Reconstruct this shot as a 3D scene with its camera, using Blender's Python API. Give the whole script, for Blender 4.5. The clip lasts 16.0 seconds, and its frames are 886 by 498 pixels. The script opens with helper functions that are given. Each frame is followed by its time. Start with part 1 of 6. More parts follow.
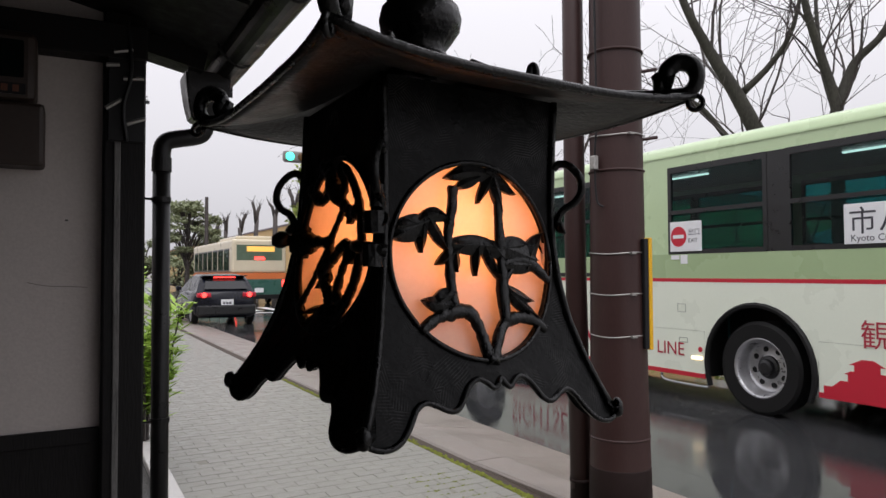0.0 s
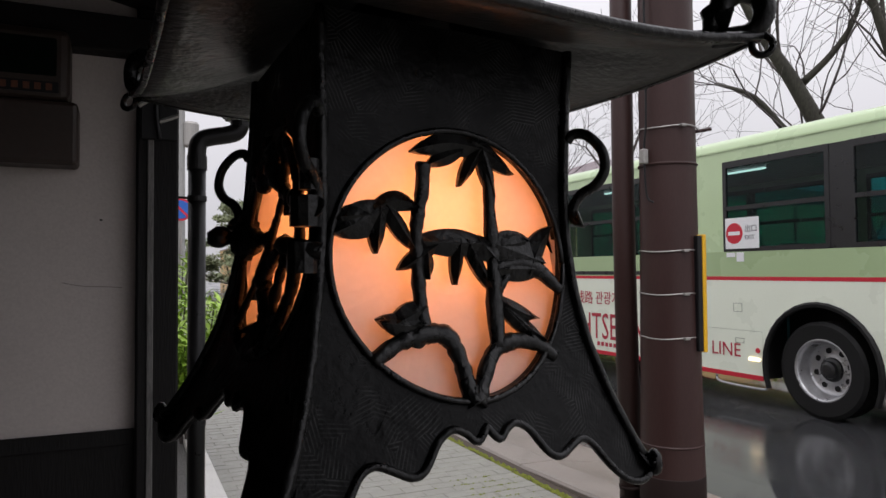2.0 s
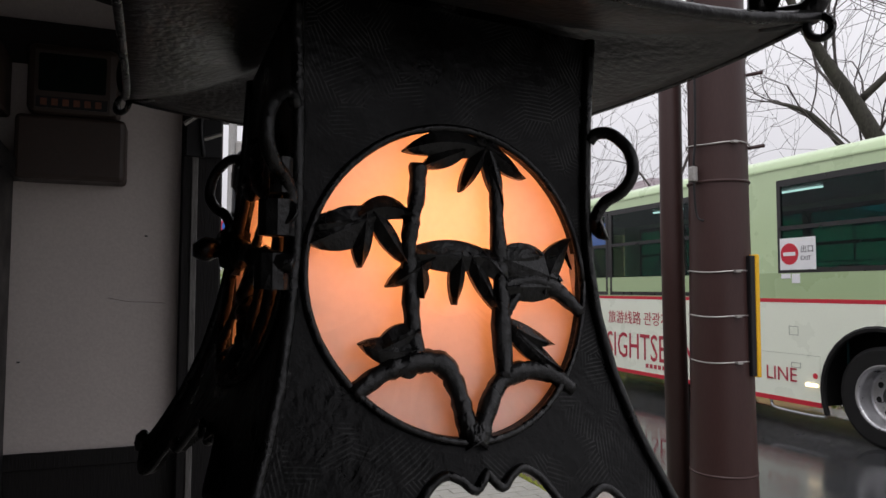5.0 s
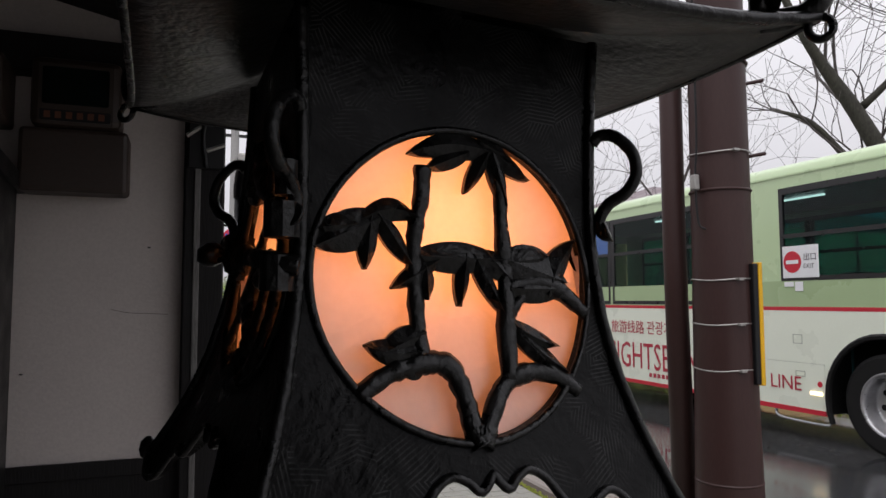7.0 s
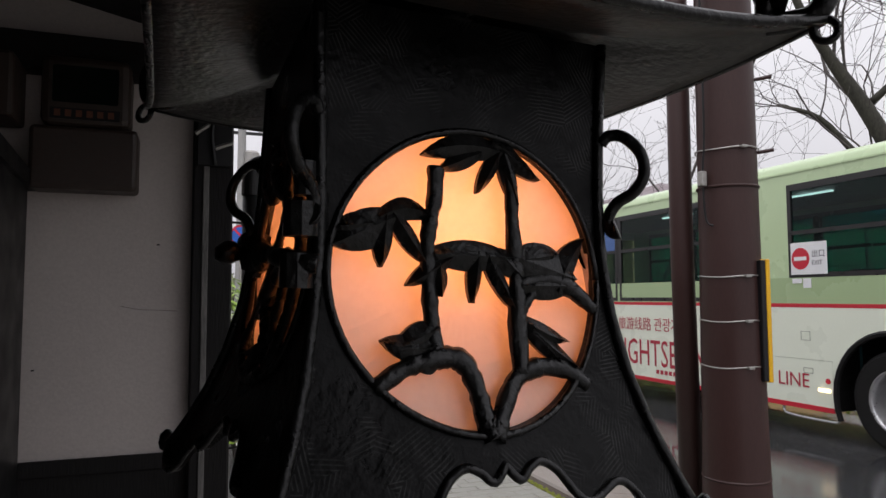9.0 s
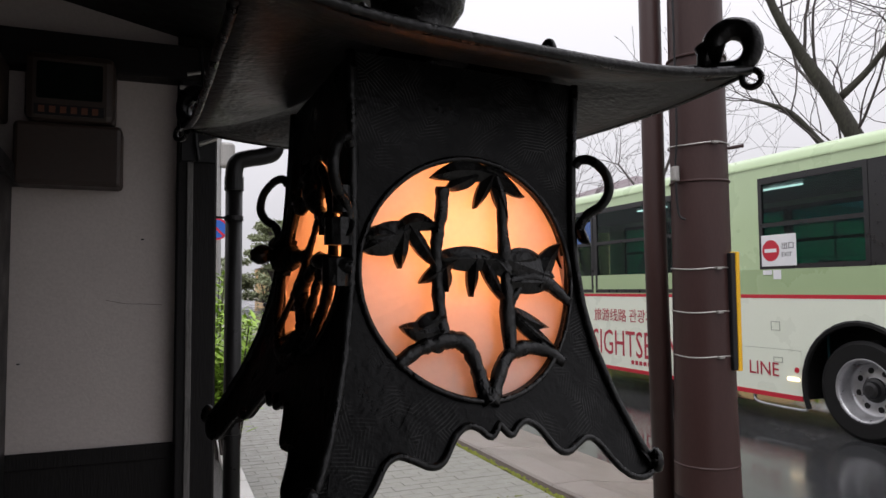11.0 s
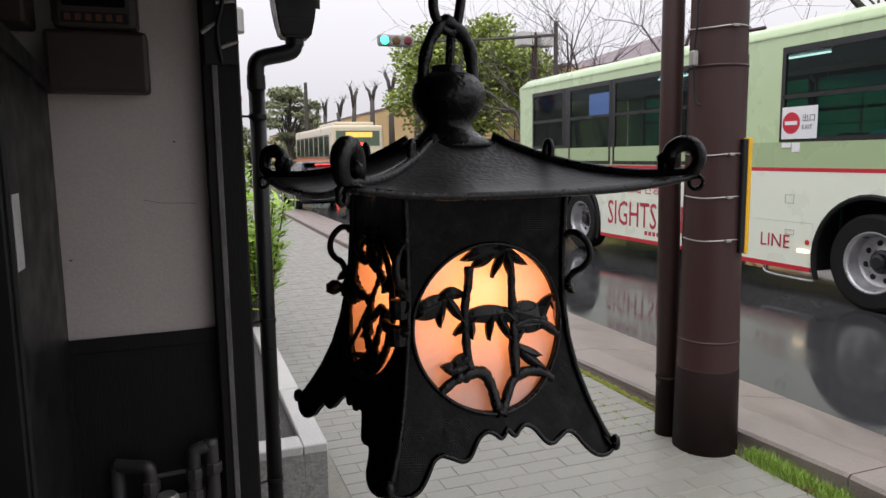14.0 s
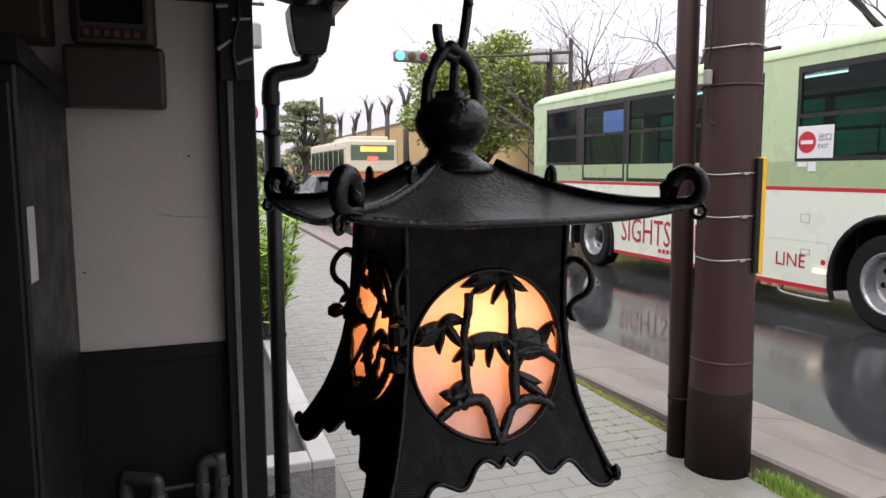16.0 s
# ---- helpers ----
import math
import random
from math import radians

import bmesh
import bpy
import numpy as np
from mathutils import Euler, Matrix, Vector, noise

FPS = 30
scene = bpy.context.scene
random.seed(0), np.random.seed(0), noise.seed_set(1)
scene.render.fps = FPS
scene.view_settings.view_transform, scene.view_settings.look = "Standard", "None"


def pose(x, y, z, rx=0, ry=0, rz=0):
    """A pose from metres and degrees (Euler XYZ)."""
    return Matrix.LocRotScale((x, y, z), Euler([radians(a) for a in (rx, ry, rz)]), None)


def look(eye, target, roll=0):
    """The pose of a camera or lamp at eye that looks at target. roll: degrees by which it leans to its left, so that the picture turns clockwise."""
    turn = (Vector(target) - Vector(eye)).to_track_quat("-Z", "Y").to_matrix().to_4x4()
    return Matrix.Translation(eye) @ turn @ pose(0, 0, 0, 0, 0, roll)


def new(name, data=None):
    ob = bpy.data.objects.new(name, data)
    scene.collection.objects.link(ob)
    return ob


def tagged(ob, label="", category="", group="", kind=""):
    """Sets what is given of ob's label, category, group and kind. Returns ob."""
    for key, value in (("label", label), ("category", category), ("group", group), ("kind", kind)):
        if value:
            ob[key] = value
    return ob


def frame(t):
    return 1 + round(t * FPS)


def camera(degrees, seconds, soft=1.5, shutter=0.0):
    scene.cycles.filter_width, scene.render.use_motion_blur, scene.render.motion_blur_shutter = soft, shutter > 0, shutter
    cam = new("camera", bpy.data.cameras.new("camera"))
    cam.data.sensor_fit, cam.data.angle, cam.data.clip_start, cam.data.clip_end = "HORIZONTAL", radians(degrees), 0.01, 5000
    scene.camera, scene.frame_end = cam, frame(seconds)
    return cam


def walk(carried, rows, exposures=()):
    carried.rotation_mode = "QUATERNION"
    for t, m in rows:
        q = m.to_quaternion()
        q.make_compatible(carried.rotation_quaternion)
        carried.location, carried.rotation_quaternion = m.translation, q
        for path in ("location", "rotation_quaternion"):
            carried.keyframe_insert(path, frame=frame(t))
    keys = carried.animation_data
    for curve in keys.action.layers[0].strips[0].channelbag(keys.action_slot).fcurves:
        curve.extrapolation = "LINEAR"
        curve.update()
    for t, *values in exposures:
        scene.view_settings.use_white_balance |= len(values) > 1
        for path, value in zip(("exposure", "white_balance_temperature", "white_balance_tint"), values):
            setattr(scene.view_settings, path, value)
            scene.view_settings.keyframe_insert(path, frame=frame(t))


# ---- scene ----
cam = camera(64.4, 16.0)
PATH = [
    (0, (-0.012, -0.002, 1.368), (0.938, 1.757, 1.434), -0.3),
    (0.5, (0.002, 0.018, 1.367), (0.937, 1.785, 1.431), -0.3),
    (1, (0.028, 0.042, 1.366), (0.924, 1.83, 1.401), -0.4),
    (1.5, (0.041, 0.053, 1.371), (0.905, 1.857, 1.397), -0.5),
    (2, (0.055, 0.063, 1.371), (0.881, 1.884, 1.433), -0.4),
    (2.5, (0.064, 0.07, 1.374), (0.862, 1.902, 1.449), -0.3),
    (3, (0.068, 0.073, 1.375), (0.824, 1.922, 1.474), -0.3),
    (3.5, (0.078, 0.086, 1.372), (0.806, 1.946, 1.47), -0.2),
    (6, (0.082, 0.087, 1.37), (0.781, 1.956, 1.507), 0.0),
    (6.5, (0.08, 0.087, 1.369), (0.778, 1.956, 1.514), -0.2),
    (7, (0.081, 0.087, 1.368), (0.779, 1.955, 1.513), -0.2),
    (7.5, (0.081, 0.086, 1.368), (0.78, 1.954, 1.513), -0.3),
    (8, (0.079, 0.086, 1.369), (0.773, 1.956, 1.515), -0.2),
    (8.5, (0.077, 0.086, 1.368), (0.767, 1.958, 1.507), -0.2),
    (9, (0.077, 0.082, 1.368), (0.758, 1.958, 1.504), -0.2),
    (11.5, (0.034, 0.015, 1.37), (0.787, 1.865, 1.477), -0.4),
    (12, (0.016, -0.012, 1.376), (0.779, 1.833, 1.476), -0.2),
    (12.5, (-0.006, -0.048, 1.398), (0.803, 1.781, 1.461), -0.2),
    (13, (-0.014, -0.057, 1.421), (0.83, 1.755, 1.341), -0.3),
    (13.5, (-0.009, -0.06, 1.45), (0.774, 1.768, 1.242), -0.5),
    (14, (0.003, -0.066, 1.469), (0.694, 1.793, 1.205), -0.8),
    (14.5, (0.009, -0.068, 1.476), (0.621, 1.818, 1.209), -0.8),
    (15, (0.012, -0.068, 1.476), (0.627, 1.816, 1.209), -0.6),
    (15.5, (0.014, -0.069, 1.475), (0.645, 1.811, 1.215), -0.5),
    (16, (0.01, -0.067, 1.475), (0.668, 1.808, 1.253), -0.2),
]
EXPOSURES = [(0.0, 0.02, 6380, 16), (1.0, 0.0, 6380, 16), (2.5, -0.05, 6380, 16), (9.0, -0.05, 6380, 16), (11.5, 0.08, 6380, 16), (13.0, 0.06, 6380, 16), (14.0, 0.25, 6380, 16), (14.5, 0.34, 6380, 16), (15.5, 0.52, 6380, 17), (16.0, 0.55, 6380, 17)]
walk(cam, [(t, look(eye, target, roll)) for t, eye, target, roll in PATH], EXPOSURES)

# ---- light: an overcast, rainy sky ----
world = bpy.data.worlds.new("overcast")
scene.world = world
world.use_nodes = True
wn = world.node_tree.nodes
wl = world.node_tree.links
sky = wn.new("ShaderNodeTexSky")
sky.sky_type, sky.sun_disc = "NISHITA", False
sky.sun_elevation, sky.sun_rotation = radians(55), radians(200)
sky.dust_density, sky.air_density, sky.ozone_density = 4.0, 1.0, 1.0
grey = wn.new("ShaderNodeHueSaturation")
grey.inputs["Saturation"].default_value = 0.06
cloud = wn.new("ShaderNodeMix")
cloud.data_type = "RGBA"
cloud.inputs["Factor"].default_value = 0.8
where = wn.new("ShaderNodeTexCoord")
split = wn.new("ShaderNodeSeparateXYZ")
dome = wn.new("ShaderNodeMapRange")  # an overcast dome is three times as bright overhead as at the horizon
dome.inputs["From Min"].default_value, dome.inputs["From Max"].default_value = 0.0, 1.0
dome.inputs["To Min"].default_value, dome.inputs["To Max"].default_value = 6.6, 19.0
tint = wn.new("ShaderNodeVectorMath")
tint.operation = "SCALE"
tint.inputs[0].default_value = (0.985, 0.99, 1.0)
wl.new(where.outputs["Generated"], split.inputs[0])
wl.new(split.outputs["Z"], dome.inputs["Value"])
wl.new(dome.outputs["Result"], tint.inputs["Scale"])
wl.new(sky.outputs["Color"], grey.inputs["Color"])
wl.new(grey.outputs["Color"], cloud.inputs["A"])
wl.new(tint.outputs["Vector"], cloud.inputs["B"])
wl.new(cloud.outputs["Result"], wn["Background"].inputs["Color"])
wn["Background"].inputs["Strength"].default_value = 0.101
sun = new("sun", bpy.data.lights.new("sun", "SUN"))
sun.data.energy, sun.data.angle, sun.data.color = 0.8, radians(40), (1, 0.98, 0.95)
sun.matrix_world = look((0, 0, 30), (8, 14, 0))


# ---- materials ----
def mat(name, color, rough=0.6, metal=0.0, vary=0.25, scale=20.0, bump=0.15, fine=8.0, spec=0.5, random_tone=0.0, coat=0.0, depth=0.004, stretch=(1, 1, 1)):
    """A surface with variation at two scales and a fine relief."""
    m = bpy.data.materials.new(name)
    m.use_nodes = True
    n, l = m.node_tree.nodes, m.node_tree.links
    b = n["Principled BSDF"]
    b.inputs["Metallic"].default_value = metal
    b.inputs["Specular IOR Level"].default_value = spec
    b.inputs["Coat Weight"].default_value = coat
    co = n.new("ShaderNodeTexCoord")
    mp = n.new("ShaderNodeMapping")
    mp.inputs["Scale"].default_value = stretch
    l.new(co.outputs["Object"], mp.inputs["Vector"])
    big, small = n.new("ShaderNodeTexNoise"), n.new("ShaderNodeTexNoise")
    big.inputs["Scale"].default_value, small.inputs["Scale"].default_value = scale, scale * fine
    big.inputs["Detail"].default_value = small.inputs["Detail"].default_value = 5
    for t in (big, small):
        l.new(mp.outputs["Vector"], t.inputs["Vector"])
    add = n.new("ShaderNodeMath")
    add.operation = "ADD"
    l.new(big.outputs["Fac"], add.inputs[0])
    l.new(small.outputs["Fac"], add.inputs[1])
    half = n.new("ShaderNodeMapRange")
    half.inputs["From Min"].default_value, half.inputs["From Max"].default_value = 0.6, 1.4
    half.inputs["To Min"].default_value, half.inputs["To Max"].default_value = 1 - vary, 1 + vary
    l.new(add.outputs[0], half.inputs["Value"])
    tone = half.outputs["Result"]
    if random_tone:
        info = n.new("ShaderNodeObjectInfo")
        r = n.new("ShaderNodeMapRange")
        r.inputs["To Min"].default_value, r.inputs["To Max"].default_value = 1 - random_tone, 1 + random_tone
        l.new(info.outputs["Random"], r.inputs["Value"])
        k = n.new("ShaderNodeMath")
        k.operation = "MULTIPLY"
        l.new(tone, k.inputs[0])
        l.new(r.outputs["Result"], k.inputs[1])
        tone = k.outputs[0]
    mul = n.new("ShaderNodeVectorMath")
    mul.operation = "SCALE"
    mul.inputs[0].default_value = color
    l.new(tone, mul.inputs["Scale"])
    l.new(mul.outputs["Vector"], b.inputs["Base Color"])
    rr = n.new("ShaderNodeMapRange")
    rr.inputs["From Min"].default_value, rr.inputs["From Max"].default_value = 0.3, 0.7
    rr.inputs["To Min"].default_value, rr.inputs["To Max"].default_value = max(0.02, rough - 0.12), min(1, rough + 0.12)
    l.new(big.outputs["Fac"], rr.inputs["Value"])
    l.new(rr.outputs["Result"], b.inputs["Roughness"])
    if bump:
        bp = n.new("ShaderNodeBump")
        bp.inputs["Strength"].default_value, bp.inputs["Distance"].default_value = bump, depth
        l.new(small.outputs["Fac"], bp.inputs["Height"])
        l.new(bp.outputs["Normal"], b.inputs["Normal"])
    return m


def plain(name, color, rough=0.4, metal=0.0, emit=0.0, coat=0.0):
    m = bpy.data.materials.new(name)
    m.use_nodes = True
    b = m.node_tree.nodes["Principled BSDF"]
    b.inputs["Base Color"].default_value = (*color, 1)
    b.inputs["Roughness"].default_value, b.inputs["Metallic"].default_value, b.inputs["Coat Weight"].default_value = rough, metal, coat
    if emit:
        b.inputs["Emission Color"].default_value = (*color, 1)
        b.inputs["Emission Strength"].default_value = emit
    return m


def glass(name, tint, clear, rough=0.03):
    """A thin tinted pane: part clear, part glossy dark."""
    m = bpy.data.materials.new(name)
    m.use_nodes = True
    n, l = m.node_tree.nodes, m.node_tree.links
    b = n["Principled BSDF"]
    b.inputs["Base Color"].default_value, b.inputs["Roughness"].default_value = (0.012, 0.014, 0.014, 1), rough
    t = n.new("ShaderNodeBsdfTransparent")
    t.inputs["Color"].default_value = (*tint, 1)
    mix = n.new("ShaderNodeMixShader")
    mix.inputs["Fac"].default_value = clear
    l.new(b.outputs[0], mix.inputs[1])
    l.new(t.outputs[0], mix.inputs[2])
    l.new(mix.outputs[0], n["Material Output"].inputs["Surface"])
    return m


def cast_iron():
    """Black lacquered iron: brushed scratches in crossing patches, small pits and a dull sheen."""
    m = mat("black_iron", (0.0045, 0.0045, 0.0045), 0.34, 0.0, 0.9, 45, 0.4, 7, 0.12, depth=0.0010)
    n, l = m.node_tree.nodes, m.node_tree.links
    b = n["Principled BSDF"]
    co = n.new("ShaderNodeTexCoord")
    patch = n.new("ShaderNodeTexVoronoi")
    patch.inputs["Scale"].default_value = 95
    l.new(co.outputs["Object"], patch.inputs["Vector"])
    rot = n.new("ShaderNodeVectorRotate")
    rot.rotation_type = "EULER_XYZ"
    l.new(co.outputs["Object"], rot.inputs["Vector"])
    mul = n.new("ShaderNodeVectorMath")
    mul.operation = "MULTIPLY"
    mul.inputs[1].default_value = (0, 6.3, 0)
    l.new(patch.outputs["Color"], mul.inputs[0])
    l.new(mul.outputs["Vector"], rot.inputs["Rotation"])
    wave = n.new("ShaderNodeTexWave")
    wave.inputs["Scale"].default_value, wave.inputs["Distortion"].default_value = 250, 0.5
    wave.inputs["Detail"].default_value, wave.inputs["Detail Scale"].default_value = 1, 1.0
    l.new(rot.outputs["Vector"], wave.inputs["Vector"])
    old = b.inputs["Normal"].links[0].from_node
    bp = n.new("ShaderNodeBump")
    bp.inputs["Strength"].default_value, bp.inputs["Distance"].default_value = 0.008, 0.0004
    l.new(wave.outputs["Fac"], bp.inputs["Height"])
    l.new(old.outputs["Normal"], bp.inputs["Normal"])
    l.new(bp.outputs["Normal"], b.inputs["Normal"])
    # bright hairline scratches where the lacquer is rubbed, in loose patches
    thin = n.new("ShaderNodeMath")
    thin.operation, thin.inputs[1].default_value = "POWER", 4
    l.new(wave.outputs["Fac"], thin.inputs[0])
    rubbed = n.new("ShaderNodeTexNoise")
    rubbed.inputs["Scale"].default_value, rubbed.inputs["Detail"].default_value = 70, 6
    l.new(co.outputs["Object"], rubbed.inputs["Vector"])
    gate = n.new("ShaderNodeMapRange")
    gate.inputs["From Min"].default_value, gate.inputs["From Max"].default_value = 0.48, 0.78
    l.new(rubbed.outputs["Fac"], gate.inputs["Value"])
    both = n.new("ShaderNodeMath")
    both.operation = "MULTIPLY"
    l.new(thin.outputs[0], both.inputs[0])
    l.new(gate.outputs["Result"], both.inputs[1])
    mixc = n.new("ShaderNodeMix")
    mixc.data_type = "RGBA"
    mixc.inputs["B"].default_value = (0.075, 0.075, 0.074, 1)
    l.new(both.outputs[0], mixc.inputs["Factor"])
    l.new(b.inputs["Base Color"].links[0].from_socket, mixc.inputs["A"])
    l.new(mixc.outputs["Result"], b.inputs["Base Color"])
    return m


def lamp_paper():
    """Frosted white sheet behind the openings: it scatters the bulb's light and also shows the daylight on it."""
    m = bpy.data.materials.new("frosted_sheet")
    m.use_nodes = True
    n, l = m.node_tree.nodes, m.node_tree.links
    noise_tex = n.new("ShaderNodeTexNoise")
    noise_tex.inputs["Scale"].default_value, noise_tex.inputs["Detail"].default_value = 420, 2
    co = n.new("ShaderNodeTexCoord")
    l.new(co.outputs["Object"], noise_tex.inputs["Vector"])
    ramp = n.new("ShaderNodeValToRGB")
    ramp.color_ramp.elements[0].position, ramp.color_ramp.elements[0].color = 0.3, (0.90, 0.815, 0.80, 1)
    ramp.color_ramp.elements[1].position, ramp.color_ramp.elements[1].color = 0.7, (0.93, 0.845, 0.83, 1)
    l.new(noise_tex.outputs["Fac"], ramp.inputs["Fac"])
    t, d, g = n.new("ShaderNodeBsdfTranslucent"), n.new("ShaderNodeBsdfDiffuse"), n.new("ShaderNodeMixShader")
    l.new(ramp.outputs["Color"], t.inputs["Color"])
    l.new(ramp.outputs["Color"], d.inputs["Color"])
    g.inputs["Fac"].default_value = 0.79
    l.new(t.outputs[0], g.inputs[1])
    l.new(d.outputs[0], g.inputs[2])
    l.new(g.outputs[0], n["Material Output"].inputs["Surface"])
    return m


def wet_asphalt():
    """Rain-soaked asphalt: standing water in patches, dark grain between."""
    m = mat("wet_asphalt", (0.035, 0.036, 0.038), 0.3, 0, 0.35, 1.2, 0.3, 60, 0.5, depth=0.003)
    n, l = m.node_tree.nodes, m.node_tree.links
    b = n["Principled BSDF"]
    co = n.new("ShaderNodeTexCoord")
    mp = n.new("ShaderNodeMapping")
    mp.inputs["Scale"].default_value = (1.0, 0.35, 1)
    l.new(co.outputs["Object"], mp.inputs["Vector"])
    pud = n.new("ShaderNodeTexNoise")
    pud.inputs["Scale"].default_value, pud.inputs["Detail"].default_value = 0.9, 4
    l.new(mp.outputs["Vector"], pud.inputs["Vector"])
    r = n.new("ShaderNodeMapRange")
    r.inputs["From Min"].default_value, r.inputs["From Max"].default_value = 0.42, 0.6
    r.inputs["To Min"].default_value, r.inputs["To Max"].default_value = 0.17, 0.025
    l.new(pud.outputs["Fac"], r.inputs["Value"])
    l.new(r.outputs["Result"], b.inputs["Roughness"])
    r2 = n.new("ShaderNodeMapRange")
    r2.inputs["From Min"].default_value, r2.inputs["From Max"].default_value = 0.42, 0.6
    r2.inputs["To Min"].default_value, r2.inputs["To Max"].default_value = 0.16, 0.02
    l.new(pud.outputs["Fac"], r2.inputs["Value"])
    for node in n:
        if node.bl_idname == "ShaderNodeBump":
            l.new(r2.outputs["Result"], node.inputs["Strength"])
    return m


IRON = cast_iron()
IRON_CAST = mat("rough_cast_iron", (0.0055, 0.0055, 0.0055), 0.30, 0.0, 0.6, 70, 0.45, 4.5, 0.36, depth=0.0018)
# mottled roof iron, its base paler to stand in for light bounced underneath
ROOF_IRON = mat("weathered_bounce_lit_iron", (0.037, 0.0355, 0.034), 0.40, 0.0, 0.7, 35, 0.45, 9, 0.45, depth=0.0015)
PAPER = lamp_paper()
ASPHALT = wet_asphalt()
STEEL_BROWN = mat("brown_pole_paint", (0.044, 0.0215, 0.0195), 0.48, 0, 0.16, 5, 0.12, 30, 0.3, coat=0.0, stretch=(1, 1, 0.2))
STEEL_DARK = mat("dark_pole_base_paint", (0.020, 0.0120, 0.0110), 0.58, 0, 0.25, 6, 0.15, 30, 0.14)
YELLOW = mat("yellow_plastic", (0.75, 0.42, 0.01), 0.4, 0, 0.08, 10, 0.05)
BLACK_PLASTIC = mat("black_plastic", (0.010, 0.010, 0.011), 0.45, 0, 0.3, 25, 0.1, spec=0.3)
WIRE = mat("galvanised_wire", (0.36, 0.35, 0.33), 0.45, 0.7, 0.25, 60, 0.1)
PLASTER = mat("grey_white_plaster", (0.50, 0.452, 0.425), 0.85, 0, 0.10, 3, 0.3, 40, 0.2, depth=0.002)
DARK_WOOD = mat("black_stained_wood", (0.0095, 0.0085, 0.0085), 0.6, 0, 0.35, 8, 0.35, 6, 0.2, stretch=(4, 4, 0.5))
METER_PAINT = mat("brown_meter_case", (0.034, 0.022, 0.017), 0.5, 0, 0.2, 12, 0.1)
PIPE_PAINT = mat("black_gutter_plastic", (0.010, 0.0095, 0.0095), 0.36, 0, 0.3, 14, 0.08, spec=0.25)
PAVER = mat("grey_green_paver", (0.216, 0.212, 0.184), 0.40, 0, 0.13, 9, 0.5, 14, 0.5, random_tone=0.035, depth=0.003)
GROUT = mat("paver_joint_sand", (0.215, 0.208, 0.175), 0.7, 0, 0.3, 20, 0.4)
CONCRETE = mat("damp_kerb_concrete", (0.215, 0.185, 0.162), 0.42, 0, 0.28, 3.5, 0.5, 30, 0.5, depth=0.004)
PALE_STONE = mat("pale_kerb_stone", (0.52, 0.51, 0.49), 0.5, 0, 0.15, 4, 0.3, 25)
GRAVEL = mat("dark_gravel", (0.07, 0.068, 0.065), 0.6, 0, 0.6, 30, 0.9, 5, 0.5, depth=0.02)
PAINT_WHITE = mat("road_marking_white", (0.62, 0.62, 0.62), 0.3, 0, 0.2, 3, 0.3, 40)
MOSS = mat("moss", (0.16, 0.18, 0.03), 0.9, 0, 0.4, 30, 0.6, 6, 0.2)
GRASS = mat("grass_blades", (0.21, 0.33, 0.045), 0.6, 0, 0.35, 15, 0.1)
SOIL = mat("soil_strip", (0.06, 0.045, 0.035), 0.8, 0, 0.4, 25, 0.8, 5, 0.3)
BUS_GREEN = mat("pale_green_bus_paint", (0.50, 0.64, 0.38), 0.28, 0, 0.02, 2, 0.0, 20, 0.5, coat=0.5)
BUS_BAND = mat("mid_green_bus_paint", (0.37, 0.49, 0.27), 0.28, 0, 0.02, 2, 0.0, 20, 0.5, coat=0.5)
BUS_CREAM = mat("cream_bus_paint", (0.78, 0.83, 0.70), 0.28, 0, 0.02, 2, 0.0, 20, 0.5, coat=0.5)
for paint in (BUS_GREEN, BUS_BAND, BUS_CREAM):  # even gloss on the sprayed panels
    gloss = paint.node_tree.nodes["Principled BSDF"].inputs["Roughness"].links[0].from_node
    gloss.inputs["To Min"].default_value, gloss.inputs["To Max"].default_value = 0.26, 0.30
BUS_RED = plain("red_vinyl", (0.55, 0.02, 0.04), 0.35)
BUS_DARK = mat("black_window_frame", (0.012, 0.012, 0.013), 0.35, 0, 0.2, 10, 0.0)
BUS_GLASS = glass("tinted_bus_window", (0.58, 0.74, 0.71), 0.68)
TEAL_GLASS = glass("teal_window", (0.12, 0.58, 0.61), 0.9)
RUBBER = mat("wet_rubber", (0.010, 0.010, 0.010), 0.55, 0, 0.3, 20, 0.2, spec=0.2)
RIM = mat("grey_steel_rim", (0.42, 0.42, 0.43), 0.35, 0.7, 0.2, 12, 0.1)
WHITE = mat("white_vinyl", (0.78, 0.79, 0.80), 0.4, 0, 0.04, 6, 0.0)
LAMP_WARM = plain("marker_lamp", (1.0, 0.80, 0.5), 0.3, 0, 2.6)
BARK = mat("wet_bark", (0.080, 0.070, 0.066), 0.75, 0, 0.4, 6, 0.6, 6, 0.3, depth=0.01, stretch=(1, 1, 0.3))
SHRUB = mat("fresh_green_leaves", (0.29, 0.45, 0.06), 0.5, 0, 0.3, 6, 0.0, 5, 0.4)
EVERGREEN = mat("evergreen_leaves", (0.30, 0.37, 0.09), 0.6, 0, 0.3, 1.5, 0.0, 5, 0.3)
PINE = mat("dark_pine_needles", (0.25, 0.28, 0.165), 0.7, 0, 0.3, 1.5, 0.0, 5, 0.2)
OCHRE = mat("ochre_rendered_wall", (0.60, 0.42, 0.21), 0.8, 0, 0.12, 0.5, 0.2, 20, 0.2)
TILE_ROOF = mat("purple_grey_roof_tiles", (0.17, 0.13, 0.14), 0.55, 0, 0.2, 1.0, 0.4, 10)


